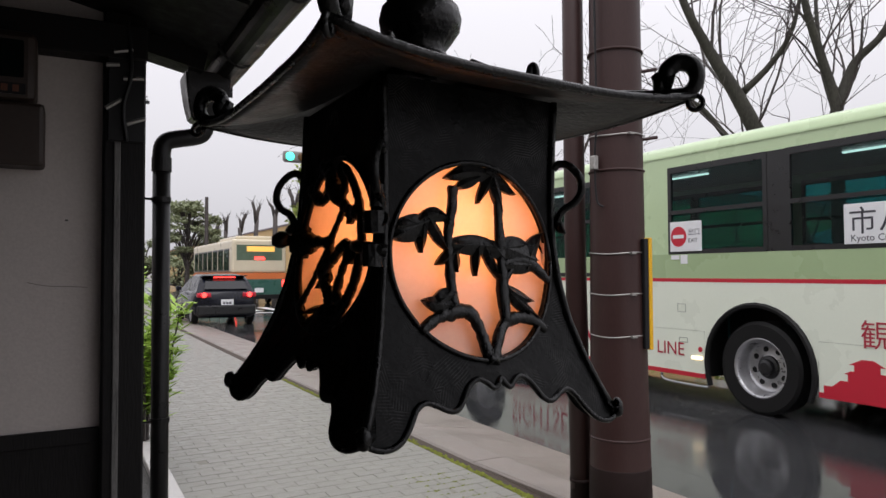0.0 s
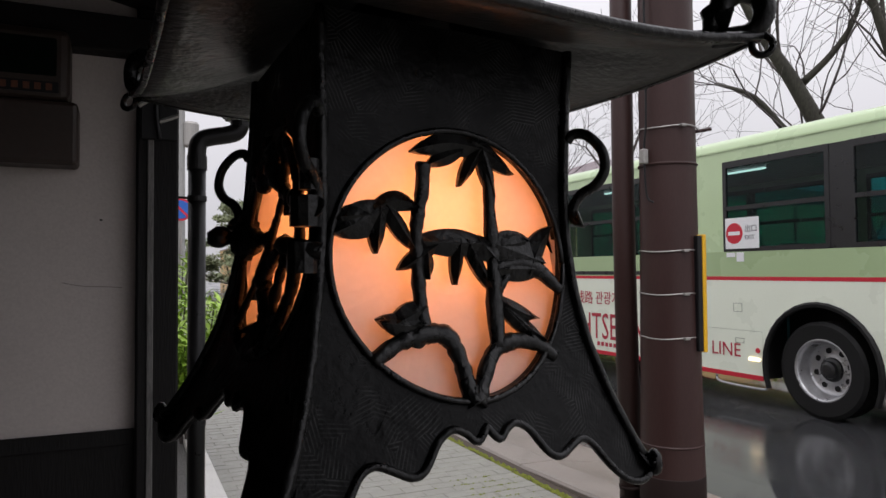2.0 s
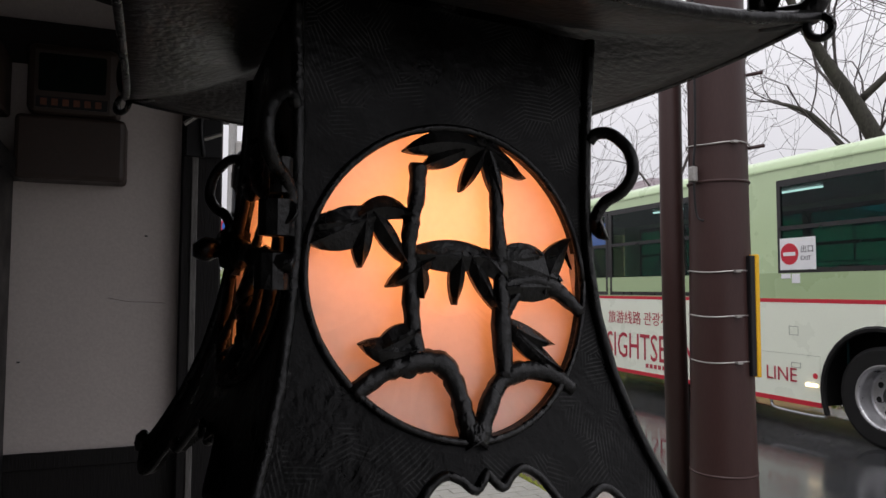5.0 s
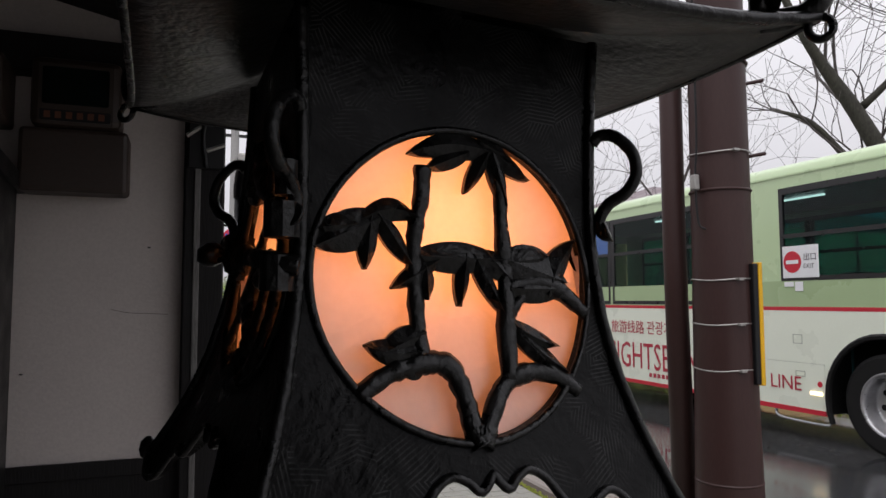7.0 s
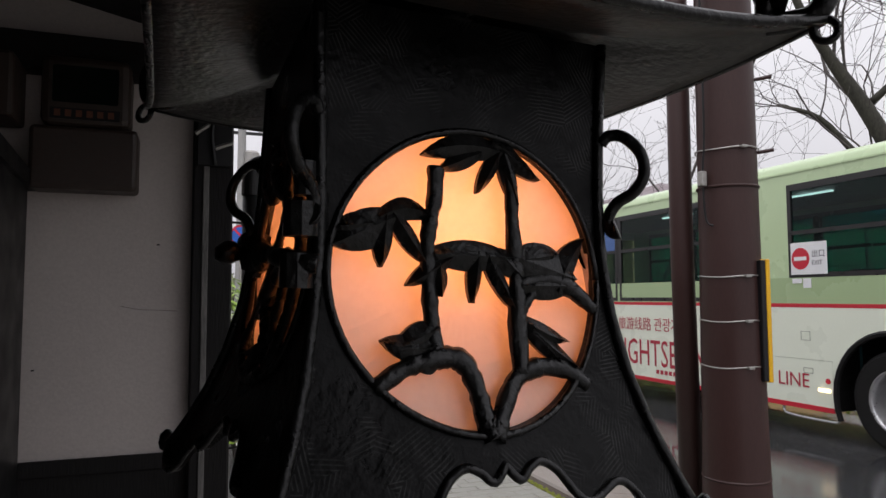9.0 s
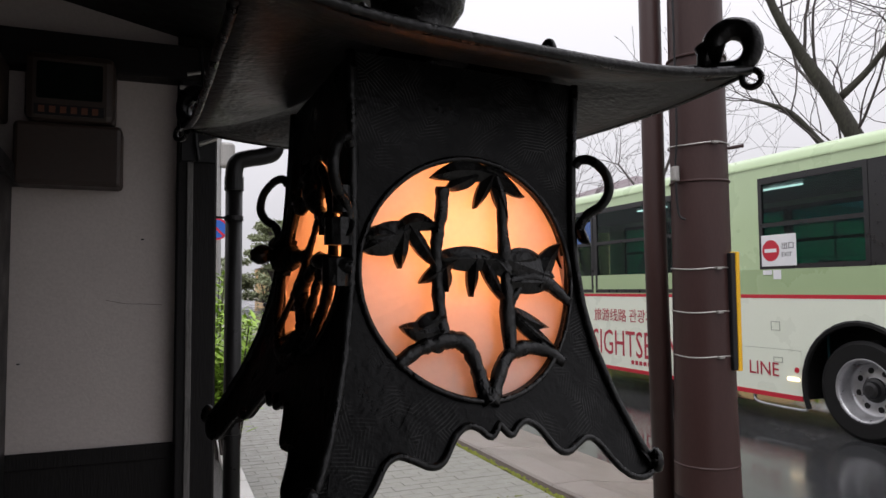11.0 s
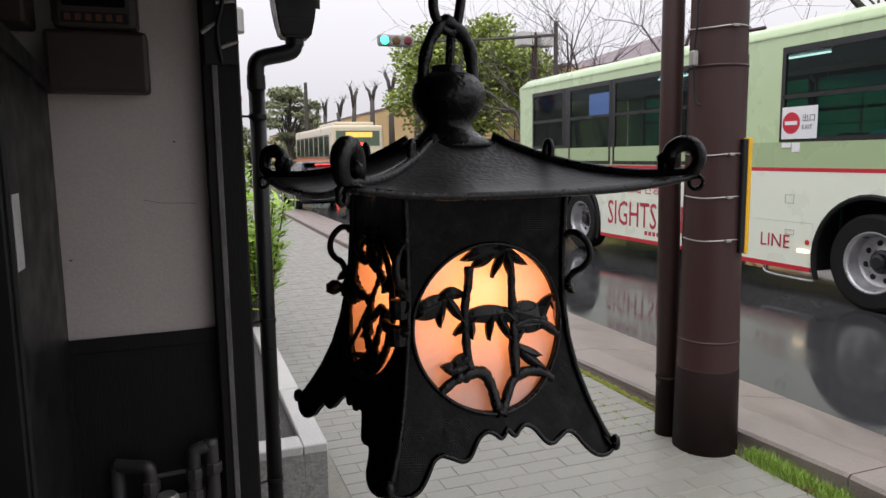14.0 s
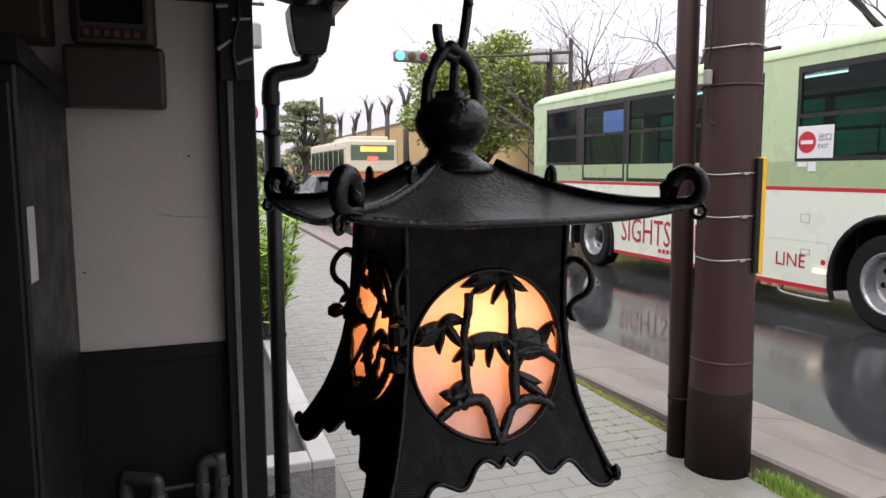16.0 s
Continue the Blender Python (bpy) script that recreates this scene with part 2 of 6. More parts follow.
# ---- mesh helpers ----
def part(name, bm, material, parent=None, label="", smooth=False):
    me = bpy.data.meshes.new(name)
    bm.to_mesh(me)
    bm.free()
    for m in material if isinstance(material, (list, tuple)) else [material]:
        me.materials.append(m)
    if smooth:
        for p in me.polygons:
            p.use_smooth = True
    ob = new(name, me)
    if parent is not None:
        ob.parent = parent
    if label:
        ob["label"] = label
    return ob


def thing(name, label, category, m=None, group="", kind=""):
    ob = new(name)
    ob.empty_display_size = 0.05
    if m is not None:
        ob.matrix_world = m
    return tagged(ob, label, category, group, kind)


def add_box(bm, x0, x1, y0, y1, z0, z1, bevel=0.0, segs=1):
    r = bmesh.ops.create_cube(bm, size=1, matrix=Matrix.Translation(((x0 + x1) / 2, (y0 + y1) / 2, (z0 + z1) / 2)) @ Matrix.Diagonal((abs(x1 - x0), abs(y1 - y0), abs(z1 - z0), 1)))
    if bevel:
        es = list({e for v in r["verts"] for e in v.link_edges})
        bmesh.ops.bevel(bm, geom=es, offset=bevel, segments=segs, affect="EDGES", profile=0.5)
    return bm


def box(x0, x1, y0, y1, z0, z1, bevel=0.0, segs=1):
    return add_box(bmesh.new(), x0, x1, y0, y1, z0, z1, bevel, segs)


def add_tube(bm, pts, radii, n=10, flat=None, caps=True):
    """A tapered tube along points; radii one number or one for each point; flat: (axis vector, factor) squeezes it."""
    pts = [Vector(p) for p in pts]
    if not isinstance(radii, (list, tuple)):
        radii = [radii] * len(pts)
    rings, ref = [], None
    for i, p in enumerate(pts):
        d = (pts[min(i + 1, len(pts) - 1)] - pts[max(i - 1, 0)]).normalized()
        if ref is None:
            ref = d.orthogonal().normalized()
        ref = (ref - d * ref.dot(d))
        ref = ref.normalized() if ref.length > 1e-6 else d.orthogonal().normalized()
        side = d.cross(ref)
        ring = []
        for k in range(n):
            a = 2 * math.pi * k / n
            off = (ref * math.cos(a) + side * math.sin(a)) * radii[i]
            if flat:
                ax = Vector(flat[0]).normalized()
                off -= ax * off.dot(ax) * (1 - flat[1])
            ring.append(bm.verts.new(p + off))
        rings.append(ring)
    for a, b in zip(rings, rings[1:]):
        for k in range(n):
            bm.faces.new((a[k], a[(k + 1) % n], b[(k + 1) % n], b[k]))
    if caps:
        bm.faces.new(rings[0][::-1])
        bm.faces.new(rings[-1])
    return bm


def tube(pts, radii, n=10, flat=None):
    return add_tube(bmesh.new(), pts, radii, n, flat)


def lathe(profile, n=32, bm=None, at=(0, 0, 0), caps=True):
    """Turn (radius, height) pairs about z."""
    bm = bm or bmesh.new()
    rings = [[bm.verts.new((at[0] + r * math.cos(2 * math.pi * k / n), at[1] + r * math.sin(2 * math.pi * k / n), at[2] + z)) for k in range(n)] for r, z in profile]
    for a, b in zip(rings, rings[1:]):
        for k in range(n):
            bm.faces.new((a[k], a[(k + 1) % n], b[(k + 1) % n], b[k]))
    if caps:
        bm.faces.new(rings[0][::-1])
        bm.faces.new(rings[-1])
    return bm


def smooth_line(pts, steps=6):
    """Catmull-Rom through points."""
    pts = [Vector(p) for p in pts]
    out = []
    for i in range(len(pts) - 1):
        p0, p1, p2, p3 = pts[max(i - 1, 0)], pts[i], pts[i + 1], pts[min(i + 2, len(pts) - 1)]
        for k in range(steps):
            t = k / steps
            out.append(0.5 * ((2 * p1) + (p2 - p0) * t + (2 * p0 - 5 * p1 + 4 * p2 - p3) * t * t + (3 * p1 - p0 - 3 * p2 + p3) * t ** 3))
    out.append(pts[-1])
    return out


def sheet(corners):
    bm = bmesh.new()
    bm.faces.new([bm.verts.new(c) for c in corners])
    return bm


def lettering(name, text, size, m, material, parent, label=""):
    """Words as a thin mesh in the local x-y plane of m."""
    cu = bpy.data.curves.new(name, "FONT")
    cu.body, cu.size, cu.extrude, cu.resolution_u = text, size, 0.001, 2
    tmp = bpy.data.objects.new("tmp", cu)
    scene.collection.objects.link(tmp)
    me = bpy.data.meshes.new_from_object(tmp.evaluated_get(bpy.context.evaluated_depsgraph_get()))
    bpy.data.objects.remove(tmp)
    me.materials.clear()
    me.materials.append(material)
    ob = new(name, me)
    ob.parent = parent
    ob.matrix_local = m
    if label:
        ob["label"] = label
    return ob


# ---- ground ----
ROAD_Z = -0.10
tagged(part("ground", sheet([(-900, -900, -0.16), (900, -900, -0.16), (900, 900, -0.16), (-900, 900, -0.16)]), CONCRETE), "damp grey ground reaching the horizon", "ground", kind="structure")
tagged(part("road", box(3.55, 13.2, -60, 200, -0.155, ROAD_Z), ASPHALT), "wet dark asphalt road with standing water", "road", kind="structure")


def kerb_section(y):
    """The raised kerb that sinks to the pavement's level at the crossing."""
    t = min(1, max(0, (y - 2.6) / 1.0))
    top = 0.095 * (1 - t) + 0.004 * t
    return [(2.60, -0.15), (2.60, top - 0.015), (2.615, top), (2.86, top), (3.05, min(top, 0.03) - 0.03), (3.55, ROAD_Z + 0.006), (3.56, -0.15)]


kerb = new("kerb")
tagged(kerb, "damp beige concrete kerb with a sloping gutter apron", "kerb", kind="structure")
ys = [-60, -40, -20] + [-10 + 1.2 * i for i in range(36)] + [40, 70, 120, 200]
for i, (y0, y1) in enumerate(zip(ys, ys[1:])):
    bm = bmesh.new()
    a = [bm.verts.new((x, y0 + 0.004, z)) for x, z in kerb_section(y0)]
    b = [bm.verts.new((x, y1 - 0.004, z)) for x, z in kerb_section(y1)]
    n = len(a)
    for k in range(n):
        bm.faces.new((a[k], b[k], b[(k + 1) % n], a[(k + 1) % n]))
    bm.faces.new(a)
    bm.faces.new(b[::-1])
    part("kerb_stone", bm, CONCRETE, kerb)

tagged(part("soil_strip", box(2.47, 2.60, -12, 60, -0.15, -0.012), SOIL), "dark soil joint beside the kerb", "soil", kind="structure")
pavement = part("pavement", box(0.50, 2.47, -12, 60, -0.15, -0.0028), GROUT)
tagged(pavement, "wet grey block pavement with mossy joints", "pavement", kind="structure")
tagged(part("far_pavement", box(13.3, 17.5, -60, 200, -0.15, 0.0), CONCRETE), "damp pavement across the road", "pavement", kind="structure")
tagged(part("entrance_floor", box(-1.3, 0.62, -12, 2.69, -0.15, 0.0), mat("dark_aggregate_paving", (0.16, 0.145, 0.13), 0.5, 0, 0.4, 40, 0.6, 5)), "dark washed-aggregate paving under the eave", "floor", kind="structure")

# white road lines
for x0, x1, y0, y1 in ((9.0, 9.15, 13, 17), (9.0, 9.15, 21, 25), (9.0, 9.15, 29, 33), (9.0, 9.15, 3, 7), (3.9, 9.0, 26.0, 26.4), (3.9, 9.0, 27.4, 30.4)):
    if y1 - y0 == 3.0:
        for k in range(6):
            tagged(part("road_line", box(3.9 + k * 0.85, 4.3 + k * 0.85, y0, y1, ROAD_Z - 0.002, ROAD_Z + 0.004), PAINT_WHITE), "worn white crossing stripe on wet asphalt", "road marking", group="crossing stripes", kind="structure")
    else:
        tagged(part("road_line", box(x0, x1, y0, y1, ROAD_Z - 0.002, ROAD_Z + 0.004), PAINT_WHITE), "worn white line painted on wet asphalt", "road marking", kind="structure")

# raised planter beside the building: pale granite coping on speckled granite sides round dark gravel
GRANITE = mat("speckled_granite", (0.27, 0.265, 0.25), 0.6, 0, 0.55, 55, 0.5, 4, 0.4, depth=0.002)
tagged(part("planter_bed", box(-1.3, 0.415, 2.83, 26, -0.1, 0.265), GRAVEL), "bed of dark wet gravel", "planter bed", kind="structure")
edging = new("planter_edging")
tagged(edging, "raised granite planter edging with a pale coping", "edging", kind="structure")
for k in range(30):
    part("edging_stone", box(0.413, 0.513, 2.702 + 0.75 * k, 2.702 + 0.75 * k + 0.746, 0.262, 0.302, 0.005), PALE_STONE, edging)
    part("side_stone", box(0.418, 0.509, 2.706 + 0.75 * k, 2.702 + 0.75 * k + 0.746, -0.1, 0.262), GRANITE, edging, "speckled granite side")
for k in range(3):
    part("edging_stone", box(-0.08 - 0.5 * k, 0.4115 - 0.5 * k, 2.702, 2.825, 0.262, 0.302, 0.005), PALE_STONE, edging)
    part("side_stone", box(-0.08 - 0.5 * k, 0.4165 - 0.5 * k, 2.706, 2.820, -0.1, 0.262), GRANITE, edging, "speckled granite side")

# ---- the building ----
wall = part("wall_wing", box(-1.3, 0.085, 2.28, 2.40, 0.92, 2.45), PLASTER)
tagged(wall, "shaded grey-white plaster wing wall with a hairline crack", "wall", kind="structure")
bm = bmesh.new()
crack = smooth_line([(-0.10, 2.2795, 1.345), (-0.05, 2.2795, 1.335), (0.0, 2.2795, 1.333), (0.05, 2.2795, 1.330)], 5)
part("crack", add_tube(bm, crack, 0.0009, 5), mat("crack_shadow", (0.16, 0.14, 0.13), 0.9), wall, "thin dark crack in the plaster")
part("nail", lathe([(0.004, 0), (0.004, 0.004)], 8, at=(-0.005, 2.279, 1.52)), BLACK_PLASTIC, wall)
part("nail", lathe([(0.004, 0), (0.004, 0.004)], 8, at=(-0.315, 2.279, 1.17)), BLACK_PLASTIC, wall)
tagged(part("wall_dado", box(-1.3, 0.085, 2.27, 2.41, 0.0, 0.92), DARK_WOOD), "black-stained timber dado under the plaster", "wall", kind="structure")
tagged(part("dado_rail", box(-1.3, 0.085, 2.262, 2.27, 0.885, 0.93, 0.002), DARK_WOOD), "black timber rail along the top of the dado", "trim", kind="structure")
tagged(part("corner_post", box(0.085, 0.198, 2.225, 2.43, 0.0, 2.13, 0.006), DARK_WOOD), "black-stained square timber corner post", "post", kind="structure")
tagged(part("post_edge_strip", box(0.114, 0.131, 2.2195, 2.226, 0.0, 1.985, 0.002), mat("worn_grey_timber", (0.13, 0.125, 0.12), 0.7, 0, 0.5, 14, 0.4, 5, 0.3, stretch=(3, 3, 0.5))), "worn grey timber strip down the post", "trim", kind="structure")
# unseen wall, added to close the porch and keep light off the plaster
tagged(part("wall_west", box(-1.42, -1.3, -6.0, 2.41, 0.0, 2.6), DARK_WOOD), "unseen dark timber wall added to shade the porch", "wall", kind="structure")
tagged(part("wall_building", box(-1.42, -1.3, 2.41, 26, 0.0, 3.2), PLASTER), "plain plaster side wall behind the planting", "wall", kind="structure")


def soffit_z(x):
    return 2.115 - 0.22 * (x - 0.2)


# real eave in front; its long unseen rear run is added to shade the plaster
bm = bmesh.new()
prof = [(-1.5, soffit_z(-1.5)), (0.42, soffit_z(0.42)), (0.42, soffit_z(0.42) + 0.11), (-1.5, soffit_z(-1.5) + 0.16)]
a = [bm.verts.new((x, -6.0, z)) for x, z in prof]
b = [bm.verts.new((x, 2.62, z)) for x, z in prof]
for k in range(4):
    bm.faces.new((a[k], b[k], b[(k + 1) % 4], a[(k + 1) % 4]))
bm.faces.new(a), bm.faces.new(b[::-1])
tagged(part("eave", bm, DARK_WOOD), "dark timber eave with a boarded soffit", "eave", kind="structure")
for k in range(14):
    y = -5.72 + 0.62 * k
    bm = bmesh.new()
    add_box(bm, -0.9, 0.9, -0.022, 0.022, -0.06, 0.0)
    r = part("rafter", bm, DARK_WOOD)
    r.matrix_world = Matrix.Translation((-0.49, y, soffit_z(-0.49) + 0.001)) @ Euler((0, math.atan(0.22), 0)).to_matrix().to_4x4()
    tagged(r, "dark timber rafter under the eave", "rafter", group="eave rafters", kind="structure")
tagged(part("wall_beam", box(-1.3, 0.2, 2.20, 2.30, 1.99, 2.09, 0.004), DARK_WOOD), "dark timber head beam over the plaster", "beam", kind="structure")

# gutter and downpipe
gutter = thing("rain_gutter", "black plastic half-round rain gutter along the eave", "gutter", pose(0.47, 0, 2.07))
# the trough follows the eave's added rear run
bm = bmesh.new()
for y0, y1 in ((-6.0, 2.62),):
    rows = []
    for r in (0.058, 0.053):
        rows.append([[bm.verts.new((r * math.cos(a), y, r * math.sin(a))) for a in [math.pi + math.pi * k / 12 for k in range(13)]] for y in (y0, y1)])
    for k in range(12):
        bm.faces.new((rows[0][0][k], rows[0][0][k + 1], rows[0][1][k + 1], rows[0][1][k]))
        bm.faces.new((rows[1][0][k + 1], rows[1][0][k], rows[1][1][k], rows[1][1][k + 1]))
    for e in (0, 1):
        for k in range(12):
            bm.faces.new((rows[0][e][k], rows[0][e][k + 1], rows[1][e][k + 1], rows[1][e][k]))
    for k in (0, 12):
        bm.faces.new((rows[0][0][k], rows[0][1][k], rows[1][1][k], rows[1][0][k]))
part("trough", bm, PIPE_PAINT, gutter)
part("end_cap", box(-0.058, 0.058, 2.615, 2.622, -0.058, 0.004), PIPE_PAINT, gutter)
for y in (-5.4, -4.4, -3.4, -2.4, -1.4, -0.4, 0.6, 1.6, 2.2):
    part("bracket", tube(smooth_line([(-0.075, y, 0.03), (-0.062, y, -0.02), (0, y, -0.064), (0.062, y, -0.01), (0.064, y, 0.012)]), 0.004, 6), PIPE_PAINT, gutter)

downpipe = thing("downpipe", "black plastic downpipe with a funnel head and an offset bend", "downpipe", pose(0.267, 2.44, 0))
bm = bmesh.new()
secs = [(2.03, 0.072, 0.07), (1.99, 0.07, 0.066), (1.93, 0.062, 0.058), (1.875, 0.05, 0.046), (1.868, 0.034, 0.034)]
rings = []
for z, hx, hy in secs:
    rings.append([bm.verts.new((0.135 + sx * hx, sy * hy, z)) for sx, sy in ((-1, -1), (1, -1), (1, 1), (-1, 1))])
for p, q in zip(rings, rings[1:]):
    for k in range(4):
        bm.faces.new((p[k], p[(k + 1) % 4], q[(k + 1) % 4], q[k]))
bm.faces.new(rings[-1])
bm.faces.new(rings[0])
bmesh.ops.recalc_face_normals(bm, faces=bm.faces)
bmesh.ops.bevel(bm, geom=[e for e in bm.edges], offset=0.006, segments=2, affect="EDGES")
part("funnel", bm, PIPE_PAINT, downpipe)
bend = [(0.135, 0, 1.885), (0.135, 0, 1.855), (0.122, 0, 1.832), (0.09, 0, 1.820), (0.035, 0, 1.808), (0.010, 0, 1.795), (0.0, 0, 1.765), (0.0, 0, 1.70)]
part("bend", tube(smooth_line(bend, 5), 0.0285, 18), PIPE_PAINT, downpipe, smooth=True)
part("pipe", tube([(0, 0, 1.74), (0, 0, 0.0)], 0.0275, 20), PIPE_PAINT, downpipe, smooth=True)
for z0, z1, r, x in ((1.70, 1.745, 0.031, 0), (1.85, 1.875, 0.032, 0.135)):
    part("sleeve", lathe([(r, z0), (r, z1)], 20, at=(x, 0, 0)), PIPE_PAINT, downpipe)
for z in (1.60, 0.89, 0.3):
    part("clip", lathe([(0.0305, z), (0.0305, z + 0.016)], 20), PIPE_PAINT, downpipe)
    part("clip_stay", tube([(-0.07, -0.03, z + 0.008), (0, 0, z + 0.008)], 0.004, 6), PIPE_PAINT, downpipe)

# ---- the utility pole with its conduit ----
pole = thing("utility_pole", "brown-painted steel utility pole standing in the pavement", "utility pole", pose(2.41, 2.66, 0))
part("shaft", lathe([(0.153, 0.0), (0.148, 0.42), (0.140, 0.8), (0.131, 1.7), (0.122, 3.4), (0.10, 9.0)], 40), STEEL_BROWN, pole, smooth=True)
part("base_sleeve", lathe([(0.1545, -0.01), (0.1495, 0.415), (0.1478, 0.42)], 40), STEEL_DARK, pole, "darker brown painted base sleeve", smooth=True)
for z, w in ((0.56, 0.0105), (1.86, 0.0), (2.45, 0.0)):
    part("weld_ring", lathe([(0.1345 + w, z - 0.006), (0.1375 + w, z - 0.002), (0.1375 + w, z + 0.002), (0.1345 + w, z + 0.006)], 40), STEEL_BROWN, pole)
for z in (1.055, 1.257, 1.455, 2.03):
    r = 0.137
    arc = [(r * math.cos(a), r * math.sin(a), z + 0.004 * math.sin(3 * a)) for a in [2 * math.pi * k / 36 for k in range(37)]]
    part("wire_band", tube(arc, 0.0035, 6), WIRE, pole, "galvanised wire band twisted round the pole")
    part("band_clip", box(-0.045, -0.015, -0.150, -0.132, z - 0.006, z + 0.006, 0.002), WIRE, pole)
guard = part("marker_board", box(0.032, 0.060, -0.152, -0.100, 0.995, 1.525, 0.003), BLACK_PLASTIC, pole, "black strip of the marker board")
part("yellow_strip", box(0.0605, 0.083, -0.154, -0.098, 0.99, 1.53, 0.003), YELLOW, pole, "yellow warning strip wired to the pole")
conduit = part("conduit", tube([(-0.074, 0.202, 0), (-0.100, 0.205, 1.6), (-0.105, 0.20, 6.0)], [0.056, 0.054, 0.052], 24), STEEL_BROWN, pole, "brown cable conduit strapped beside the pole", smooth=True)
part("conduit_sleeve", lathe([(0.060, 0.0), (0.060, 0.30), (0.063, 0.30), (0.063, 0.315), (0.056, 0.318)], 24, at=(-0.074, 0.202, 0)), STEEL_DARK, conduit, smooth=True)
part("junction_box", box(-0.172, -0.142, -0.035, 0.0, 1.86, 1.93, 0.006, 2), WIRE, pole, "small grey cable clamp box")
part("earth_wire", tube(smooth_line([(-0.155, -0.02, 3.4), (-0.15, -0.03, 2.2), (-0.155, -0.02, 1.93), (-0.15, -0.025, 1.72), (-0.135, -0.055, 1.68)]), 0.005, 8), BLACK_PLASTIC, pole, "thin cable beside the pole")
for z, dx in ((2.02, 1), (2.36, 1)):
    part("step_bolt", tube([(0.10 * dx, -0.08, z), (0.165 * dx, -0.115, z + 0.012)], [0.008, 0.009], 8), STEEL_BROWN, pole)

# ---- the hanging lantern ----
LZ = 1.29
H_PROFILE = [(0.0, 0.0745), (0.006, 0.0715), (0.018, 0.066), (0.034, 0.06), (0.052, 0.055), (0.072, 0.0515), (0.092, 0.0495), (0.112, 0.049), (0.14, 0.0495), (0.166, 0.0505)]


def half_width(z):
    return float(np.interp(z, [p[0] for p in H_PROFILE], [p[1] for p in H_PROFILE]))


lantern = thing("hanging_lantern", "black cast-iron hanging lantern with glowing round bamboo openings", "lantern", pose(0.1562, 0.3362, LZ, 0, 0, 6.0))
DISC_U, DISC_Z, DISC_R = 0.0, 0.0830, 0.0464

# lower edge of one face: a scalloped skirt, mirrored about the middle
FRONT_SKIRT = [(0.0735, 0.0095), (0.0705, 0.0050), (0.064, 0.0028), (0.0565, 0.0045), (0.0505, 0.0100), (0.0455, 0.0165), (0.0405, 0.0190), (0.035, 0.0172), (0.029, 0.0148), (0.024, 0.0165), (0.018, 0.0240), (0.0125, 0.0270), (0.008, 0.0255), (0.0042, 0.0228), (0.0, 0.0270)]


# the side faces hang lower beside the corner in one broad lobe
SIDE_SKIRT = [(0.0735, 0.0095), (0.0705, 0.0050), (0.062, 0.0012), (0.052, 0.0008), (0.0445, 0.0045), (0.0400, 0.0120), (0.0355, 0.0160), (0.030, 0.0155), (0.025, 0.0165), (0.020, 0.0230), (0.015, 0.0280), (0.010, 0.0285), (0.0042, 0.0258), (0.0, 0.0300)]


def face_outline():
    pts = []
    for k in range(30):
        z = 0.166 - (0.166 - 0.0095) * k / 30
        pts.append((half_width(z), z))
    low = smooth_line([(u, z, 0) for u, z in SKIRT], 4)
    pts += [(p.x, p.y) for p in low]
    left = [(-u, z) for u, z in reversed(pts[:-1])]
    pts += left
    top = [(-0.0515 + 0.103 * k / 12, 0.166) for k in range(1, 12)]
    return pts + top


def on_face(u, z, lift=0.0):
    return (u, -half_width(z) - lift, z)


SKIRT, OUTLINE = FRONT_SKIRT, []


def build_face():
    """One sheet with a round opening and a scalloped foot, 2.5 mm thick."""
    bm = bmesh.new()
    layers = []
    for lift in (0.0, -0.0025):
        rings = []
        for s in (0, 0.08, 0.25, 0.45, 0.65, 0.85, 1.0):
            ring = []
            for u, z in OUTLINE:
                a = math.atan2(z - DISC_Z, u - DISC_U)
                cu, cz = DISC_U + DISC_R * math.cos(a), DISC_Z + DISC_R * math.sin(a)
                pu, pz = cu + (u - cu) * s, cz + (z - cz) * s
                ring.append(bm.verts.new(on_face(pu, pz, lift)))
            rings.append(ring)
        layers.append(rings)
        for p, q in zip(rings, rings[1:]):
            for k in range(len(p)):
                f = (p[k], p[(k + 1) % len(p)], q[(k + 1) % len(p)], q[k])
                bm.faces.new(f)
    for i in (0, -1):
        p, q = layers[0][i], layers[1][i]
        for k in range(len(p)):
            bm.faces.new((p[k], p[(k + 1) % len(p)], q[(k + 1) % len(p)], q[k]))
    bmesh.ops.recalc_face_normals(bm, faces=bm.faces)
    return bm


def face_bead():
    """The raised bead along the skirt."""
    low = [(p.x, p.y) for p in smooth_line([(u, z, 0) for u, z in SKIRT], 4)]
    pts = low + [(-u, z) for u, z in reversed(low[:-1])]
    return tube([on_face(u, z + 0.001, 0.0006) for u, z in pts], 0.0014, 8)


def opening_rim(r, w, lift):
    return tube([on_face(DISC_U + r * math.cos(a), DISC_Z + r * math.sin(a), lift) for a in [2 * math.pi * k / 64 for k in range(65)]], w, 8)


def disc_sheet():
    bm = bmesh.new()
    c = [[bm.verts.new(on_face(DISC_U + r * math.cos(2 * math.pi * k / 48), DISC_Z + r * math.sin(2 * math.pi * k / 48), -0.0045)) for k in range(48)] for r in (0.012, 0.028, DISC_R + 0.002)]
    bm.faces.new(c[0])
    for p, q in zip(c, c[1:]):
        for k in range(48):
            bm.faces.new((p[k], p[(k + 1) % 48], q[(k + 1) % 48], q[k]))
    return bm


def d2(x, y, lift=0.0):
    """From the opening's own measure (radius 1) to the face."""
    return on_face(DISC_U + x * DISC_R, DISC_Z + y * DISC_R, lift)


